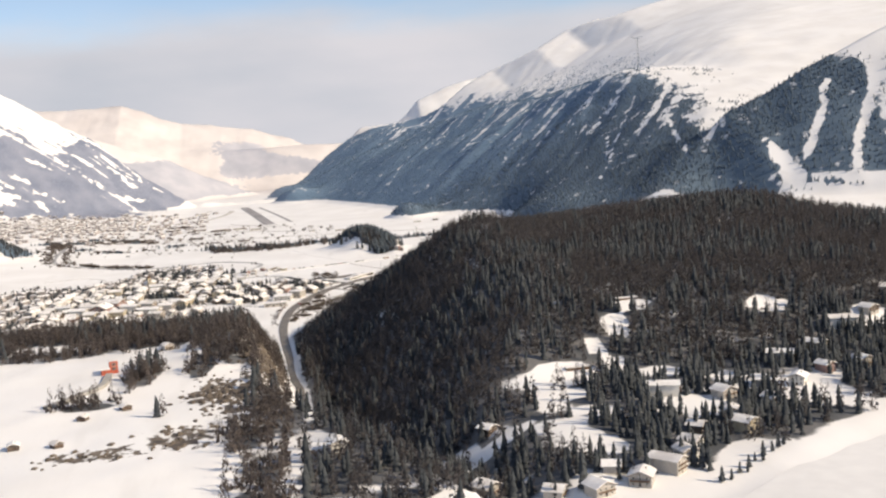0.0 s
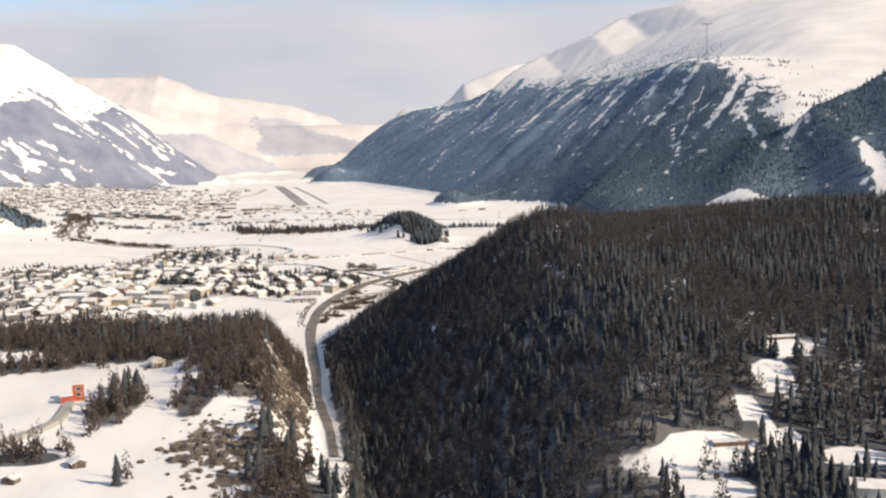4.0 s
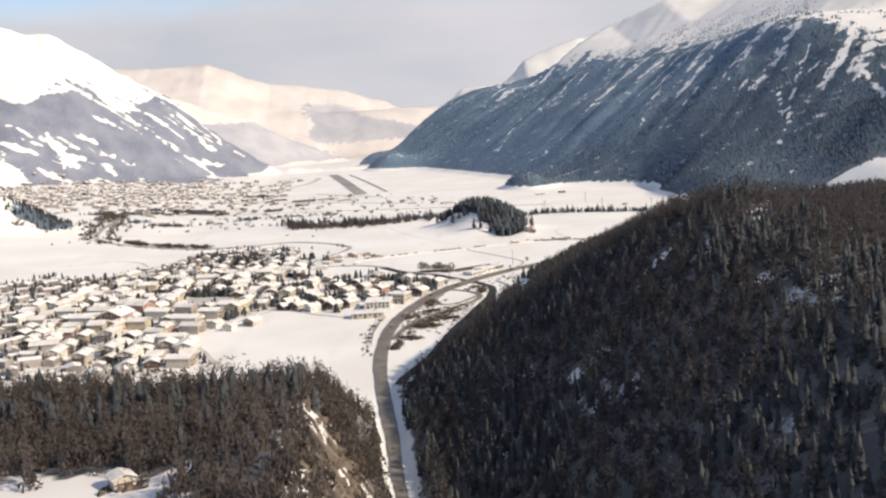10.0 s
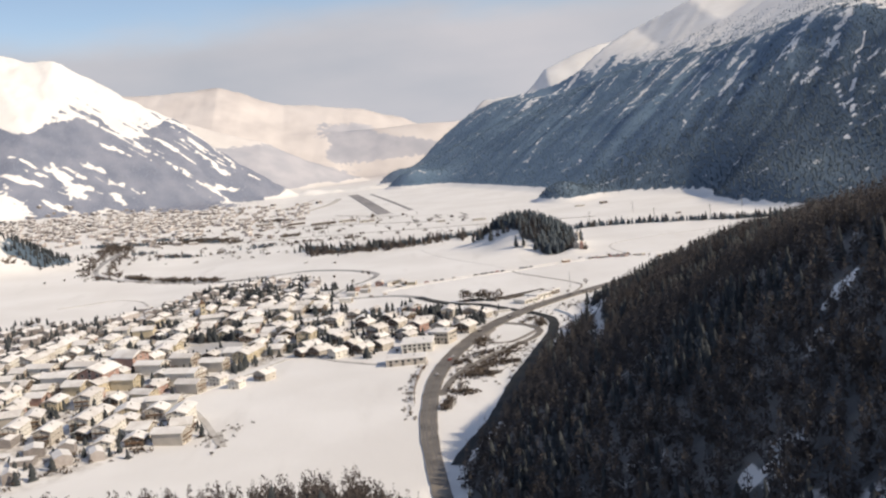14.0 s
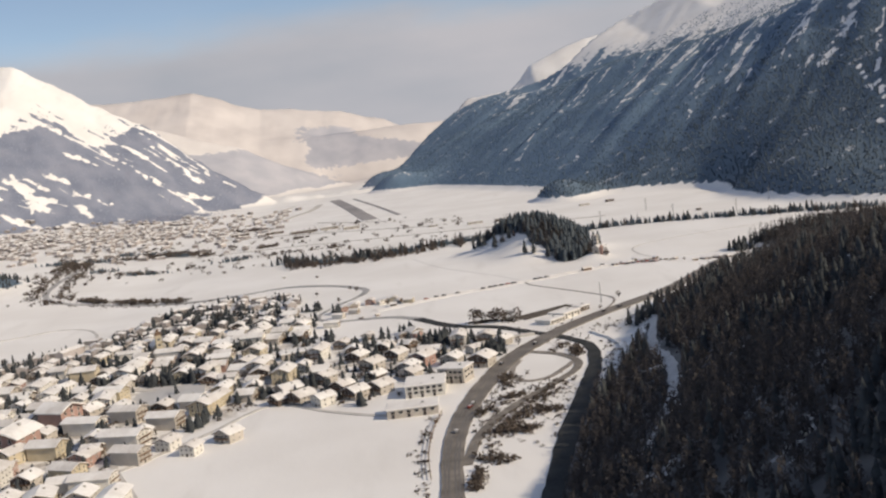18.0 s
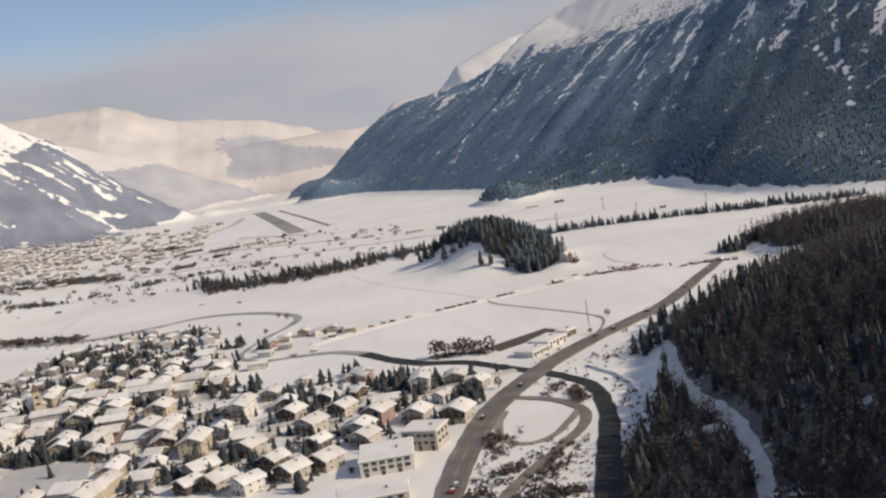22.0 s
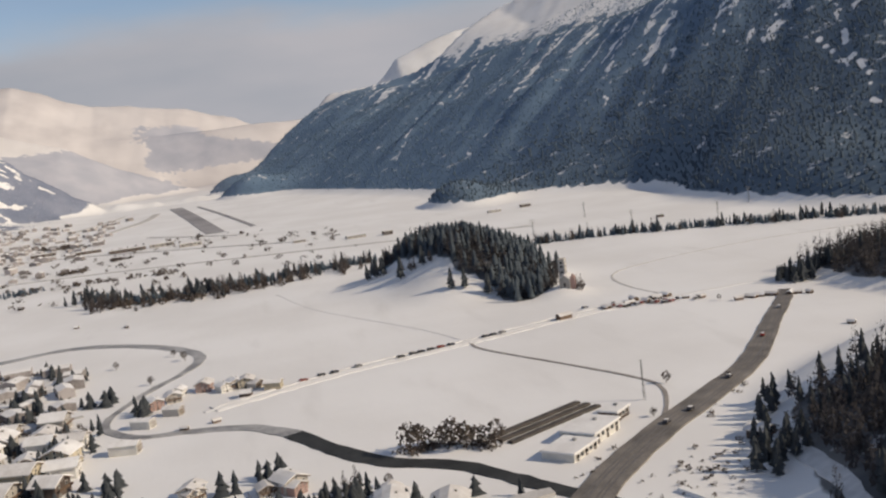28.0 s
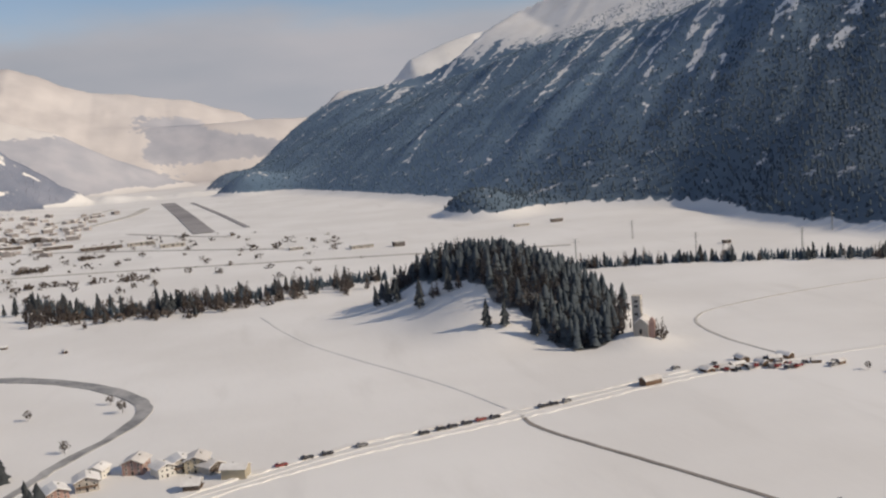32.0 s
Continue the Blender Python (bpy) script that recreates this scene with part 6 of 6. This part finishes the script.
for x, y in ((15, 1199), (21, 1200.4), (32, 1204), (52, 1208), (58, 1210), (62, 1211), (67, 1212.5), (72, 1214), (77, 1215), (95, 1220), (99, 1221), (104, 1222.5), (7, 1195)):
    park(x, y, 17 + rs_c.normal(0, 3))
for i in range(22):
    t = rs_c.uniform(0, 1)
    park(157 + 52 * t + rs_c.normal(0, 2), 1240 - 10 * t + rs_c.normal(0, 4), rs_c.choice([10, 40, 80]) + rs_c.normal(0, 12), 0.9, "cars and sheds at the farm yard")
for x, y, a in ((-1, 842, 84), (10, 881, 66), (8, 876, 66), (110, 1052, 44), (122, 1060, 44), (150, 1087, 45), (190, 1134, 52), (222, 1176, 55), (32, 950, 60), (56, 987, 55)):
    park(x, y, a, 0.85, "cars on the road", 0.55)
for i in range(20):
    k = rs_c.randint(0, len(spots[:170]))
    park(spots[k][0] + 6.9, spots[k][1] - 6.5, rs_c.uniform(0, 360), 0.75, "cars in the village")
drop_protos(CARS)


def hut(w, d, h, x, y, turn, label, group=""):
    top = new("wooden_hut", None)
    gable_wall(w, d, h, h * 0.45, M_WOOD, top)
    gable_roof(w, d, h, h * 0.45, 0.3, 0.3, top)
    shared("door", SMALL_DOOR, (0, -d / 2, 0), 0, top)
    top.matrix_basis = pose(x, y, on_ground(x, y), 0, 0, turn)
    return tagged(top, label, "hut", group)


hut(4, 7, 2.2, 138, 1231, 105, "dark wooden hut beside the snowy track")
for x, y, a in ((163, 1238, 10), (170, 1236, 60), (176, 1240, 100), (184, 1237, 15), (191, 1240, 80), (197, 1243, 20), (203, 1232, 70), (209, 1226, 105), (181, 1246, 0)):
    hut(rs_c.uniform(2.2, 3.6), rs_c.uniform(3, 6), rs_c.uniform(1.1, 1.7), x, y, a, "low dark wooden shed at the farm yard", "sheds at the farm yard")
for x, y in [(219, 1207), (226, 1208), (230, 1208), (235, 1205), (243, 1201), (246, 1200), (250, 1196)]:
    hut(rs_c.uniform(2.0, 3.2), rs_c.uniform(3, 6), rs_c.uniform(1.0, 1.5), x, y, rs_c.uniform(0, 180), "low dark wooden shed beside the road", "sheds at the farm yard")
for x, y in ((-86, 1420), (228, 1130), (-42, 1150), (-30, 1153), (-120, 1450), (-170, 1813), (-135, 1881)):
    hut(1.8, 3, 1.1, x, y, rs_c.uniform(0, 180), "small dark hay hut in the snow field", "hay huts on the plain")


# ---------------------------------------------------------------- village trees and shrubs
def village_trees():
    rs = np.random.RandomState(33)
    pts = []
    hedge = [((-290, 1063), (-240, 1010), (-213, 983)), ((-160, 1236), (-150, 1225), (-140, 1230)), ((-330, 1150), (-270, 1120), (-250, 1090))]
    for h in hedge:
        pts += [tuple(q) for q in along(h, 34, 3, 34 + len(pts))]
    tries = 0
    while len(pts) < 160 and tries < 6000:
        tries += 1
        x, y = rs.uniform(-420, 50), rs.uniform(740, 1330)
        if inside(x, y, TOWN) and not blocked(x, y, -4) and all(math.hypot(x - a, y - b) > r * 0.78 for a, b, r in TAKEN):
            if rs.uniform() < 1.2 * math.exp(-math.hypot(x + 40, y - 980) / 230):
                pts.append((x, y))
    pts += [(-78, 1172), (-80, 1166), (-76, 1178), (-83, 1175), (-74, 1164), (-86, 1160), (-88, 1156), (10, 1045), (13, 1041), (7, 1048), (16, 1043), (20, 1046), (12, 1050), (-20, 1046), (-24, 1050), (-28, 1040), (28, 1016), (40, 1012), (32, 983), (14, 990), (52, 1019), (8, 1023), (-5, 1040), (-14, 1044), (22, 1026), (27, 981), (2, 985), (-12, 982), (37, 975), (47, 992), (0, 1000), (-22, 962), (14, 955), (-25, 1030)]
    return pts


vt = village_trees()
plant(SPR, vt[::2], "trees in the village", con_lab, 35, 0.45, 0.85)
plant(LAR + RND, vt[1::2], "trees in the village", con_lab[3:] + ["bare broad garden tree in the snow"] * 3, 36, 0.5, 0.95)
drop_protos(SPR + LAR + RND)


def shrub_field(name, pts, label, seed, size=(0.8, 2.0)):
    """Many bare shrubs as one mesh of twig clumps."""
    rs = np.random.RandomState(seed)
    co, tr = [], []
    for x, y in pts:
        z, r = on_ground(x, y), rs.uniform(*size)
        for k in range(12):
            c = np.array((x, y, z)) + np.array((rs.normal(0, 0.5), rs.normal(0, 0.5), rs.uniform(0.1, 1.0))) * r
            o = len(co)
            d = rs.normal(0, 1, (4, 3)) * r * 0.26
            co += [c + q for q in d]
            tr += [(o, o + 1, o + 2), (o, o + 2, o + 3), (o + 1, o + 3, o + 2)]
    ob = big_mesh(name, np.array(co), np.array(tr), M_SHRUB)
    return tagged(ob, label, "shrubs", kind="stuff")


def shrub_points():
    rs = np.random.RandomState(44)
    out = []
    loop = (([(12, 830), (30, 865), (52, 900)], 260, 7), ([(8, 815), (20, 850), (40, 885), (58, 905)], 150, 6), ([(14, 872), (26, 905), (40, 925)], 60, 3), ([(60, 880), (50, 850), (38, 815)], 90, 5), ([(74, 990), (88, 1000), (110, 1010), (130, 1020)], 80, 7), ([(60, 965), (70, 975), (66, 985)], 50, 3))
    banks = (([(84, 985), (92, 950), (88, 920), (78, 890), (66, 850)], 90, 4), ([(-100, 785), (-108, 770), (-106, 745)], 30, 4), ([(-330, 1428), (-200, 1352), (-152, 1354)], 120, 4), ([(-18, 760), (-17, 820), (-8, 870)], 60, 2),
                    ([(120, 1055), (140, 1070), (150, 1082)], 30, 3), ([(70, 1020), (95, 1045)], 30, 2), ([(30, 1073), (44, 1073), (57, 1062)], 150, 2.6), ([(18, 836), (24, 848)], 60, 3), ([(40, 880), (46, 890)], 60, 3), ([(26, 905), (34, 915)], 40, 2.5))
    for a, n, s in loop + banks:
        out += [tuple(q) for q in along(a, n, s, 45 + len(out))]
    return [q for q in out if not blocked(q[0], q[1], -4.8)]


shrub_field("bare_shrubs", shrub_points(), "bare brown shrubs along road and river", 46, (0.4, 1.3))


def thicket_points():
    """Taller thickets between the main road and the stream."""
    out = []
    for a, n, s in (([(14, 836), (30, 832)], 60, 2.6), ([(5, 806), (13, 797)], 30, 2.2), ([(35, 858), (43, 855)], 24, 1.8), ([(9, 862), (20, 875), (35, 890)], 36, 1.8), ([(24, 848), (34, 862)], 22, 3), ([(-1, 772), (3, 790)], 40, 1.2), ([(27, 912), (32, 924)], 24, 1.5), ([(72, 950), (75, 966)], 40, 2)):
        out += [tuple(q) for q in along(a, n, s, 91 + len(out))]
    return [q for q in out if not blocked(q[0], q[1], -4.8)]


shrub_field("bare_thicket", thicket_points(), "tall bare brown thicket between road and stream", 47, (1.0, 2.3))


def plain_bushes():
    rs = np.random.RandomState(55)
    out = []
    for a, n, s in (([(-380, 1826), (-298, 1826)], 110, 7), ([(-420, 1813), (-415, 1735)], 90, 9), ([(-200, 1700), (-60, 1690)], 40, 4), ([(-330, 1650), (-280, 1640)], 40, 4), ([(-130, 1560), (-60, 1500), (40, 1520)], 60, 6),
                    ([(-180, 1813), (-160, 1822)], 30, 4), ([(-140, 1881), (-128, 1890)], 24, 3), ([(-148, 1981), (-130, 1990)], 24, 4), ([(-258, 2190), (-200, 2126)], 60, 8), ([(-450, 1860), (-412, 1740), (-398, 1610), (-380, 1500), (-342, 1432)], 120, 6), ([(-430, 1850), (-388, 1740), (-372, 1610), (-352, 1505), (-318, 1446)], 90, 5), ([(-318, 1446), (-259, 1404), (-205, 1370)], 120, 3), ([(-345, 1870), (-290, 1850), (-250, 1800)], 150, 8)):
        out += [tuple(q) for q in along(a, n, s, 56 + len(out))]
    for _ in range(260):
        out.append((rs.uniform(-460, 100), rs.uniform(1560, 2050)))
    return out


shrub_field("plain_bushes", plain_bushes(), "dark bushes and hedges scattered over the plain", 57, (1.5, 4.0))


def garden_points():
    rs = np.random.RandomState(66)
    out = []
    while len(out) < 2400:
        x, y = rs.uniform(-460, 50), rs.uniform(710, 1380)
        if inside(x, y, TOWN) and not blocked(x, y, -5):
            out.append((x, y))
    return np.array(out)


def park_points():
    """Dark groups of conifers in the village."""
    rs = np.random.RandomState(68)
    c = ((-192, 1261), (-178, 1240), (-166, 1219), (-145, 1200), (-74, 1212), (-69, 1189), (-161, 1030), (-149, 1030), (-136, 1040), (-73, 954), (-84, 954), (-119, 1085), (-265, 1084), (-225, 1092), (-188, 1079), (-250, 1088), (-300, 1070), (-189, 1275), (-166, 1240), (-144, 1207), (-211, 1148), (-200, 1140), (-144, 1051), (6, 1029), (1, 1041), (-16, 1066), (30, 948), (32, 986), (40, 982), (9, 1000), (18, 1018), (-91, 1000), (-45, 1040), (-62, 1085), (-80, 1150), (-86, 1135))
    row = along([(-213, 983), (-201, 992), (-188, 1010), (-179, 1022), (-163, 1014), (-147, 1012), (-132, 1010)], 120, 3.0, 69)
    p = np.concatenate([row, np.array([(x + rs.normal(0, 6), y + rs.normal(0, 5)) for x, y in c for _ in range(11)])])
    return p[[all((x - a) ** 2 + (y - b) ** 2 > 34 for a, b, r in TAKEN) and not blocked(x, y, -1) for x, y in p]]


scatter("park_trees", park_points(), 5, 9.5, "spruce", 4, 7, M_SPRUCE, "dark groups of conifers among the village houses", 93, wide=1.4)
gp = garden_points()
gp = gp[[all((x - a) ** 2 + (y - b) ** 2 > 34 for a, b, r in TAKEN) and not inside(x, y, RINK) for x, y in gp]]
scatter("garden_trees", gp[::2], 3.5, 9, "spruce", 4, 7, M_SPRUCE, "small dark conifers between the village houses", 91, wide=1.35)
shrub_field("garden_shrubs", gp[1::2], "bare brown shrubs between the village houses", 92, (1.0, 2.4))


def outcrops():
    """Broken rock on the cliff and the snowy slope: many angular blocks in one mesh."""
    rs = np.random.RandomState(71)
    co, tr = [], []
    spots_r = [(rs.normal(-22, 7), rs.uniform(335, 520)) for _ in range(170)] + [(rs.normal(-50, 10), rs.normal(222, 12)) for _ in range(34)] + [(rs.normal(-84, 14), rs.normal(208, 7)) for _ in range(30)] + [(rs.normal(-30, 9), rs.normal(262, 16)) for _ in range(40)] + [(rs.normal(-42, 8), rs.normal(312, 14)) for _ in range(44)] + [(rs.normal(-76, 6), rs.normal(420, 4)) for _ in range(12)] + [(rs.normal(-36, 11), rs.normal(297, 15)) for _ in range(110)] + [(rs.normal(-15, 3), rs.uniform(345, 460)) for _ in range(90)]
    for x, y in spots_r:
        z, r = on_ground(x, y), rs.uniform(0.5, 1.9)
        o = len(co)
        t0, k = rs.uniform(0, 6.28), 6
        for lev, q in ((-0.6, 1.3), (0.15, 1.0), (0.55, 0.45)):
            for j in range(k):
                t = t0 + 2 * math.pi * j / k
                u = r * q * rs.uniform(0.45, 1.35)
                co.append((x + u * math.cos(t), y + u * math.sin(t) * 1.3, z + lev * r * rs.uniform(0.8, 1.2)))
        for l in range(2):
            for j in range(k):
                a, b = o + l * k + j, o + l * k + (j + 1) % k
                tr += [(a, b, b + k), (a, b + k, a + k)]
        for j in range(1, k - 1):
            tr.append((o + 2 * k, o + 2 * k + j, o + 2 * k + j + 1))
    ob = big_mesh("rock_outcrops", np.array(co), np.array(tr), M_ROCK)
    return tagged(ob, "broken brown rock outcrops on the snowy knoll", "rocks", kind="stuff")


outcrops()
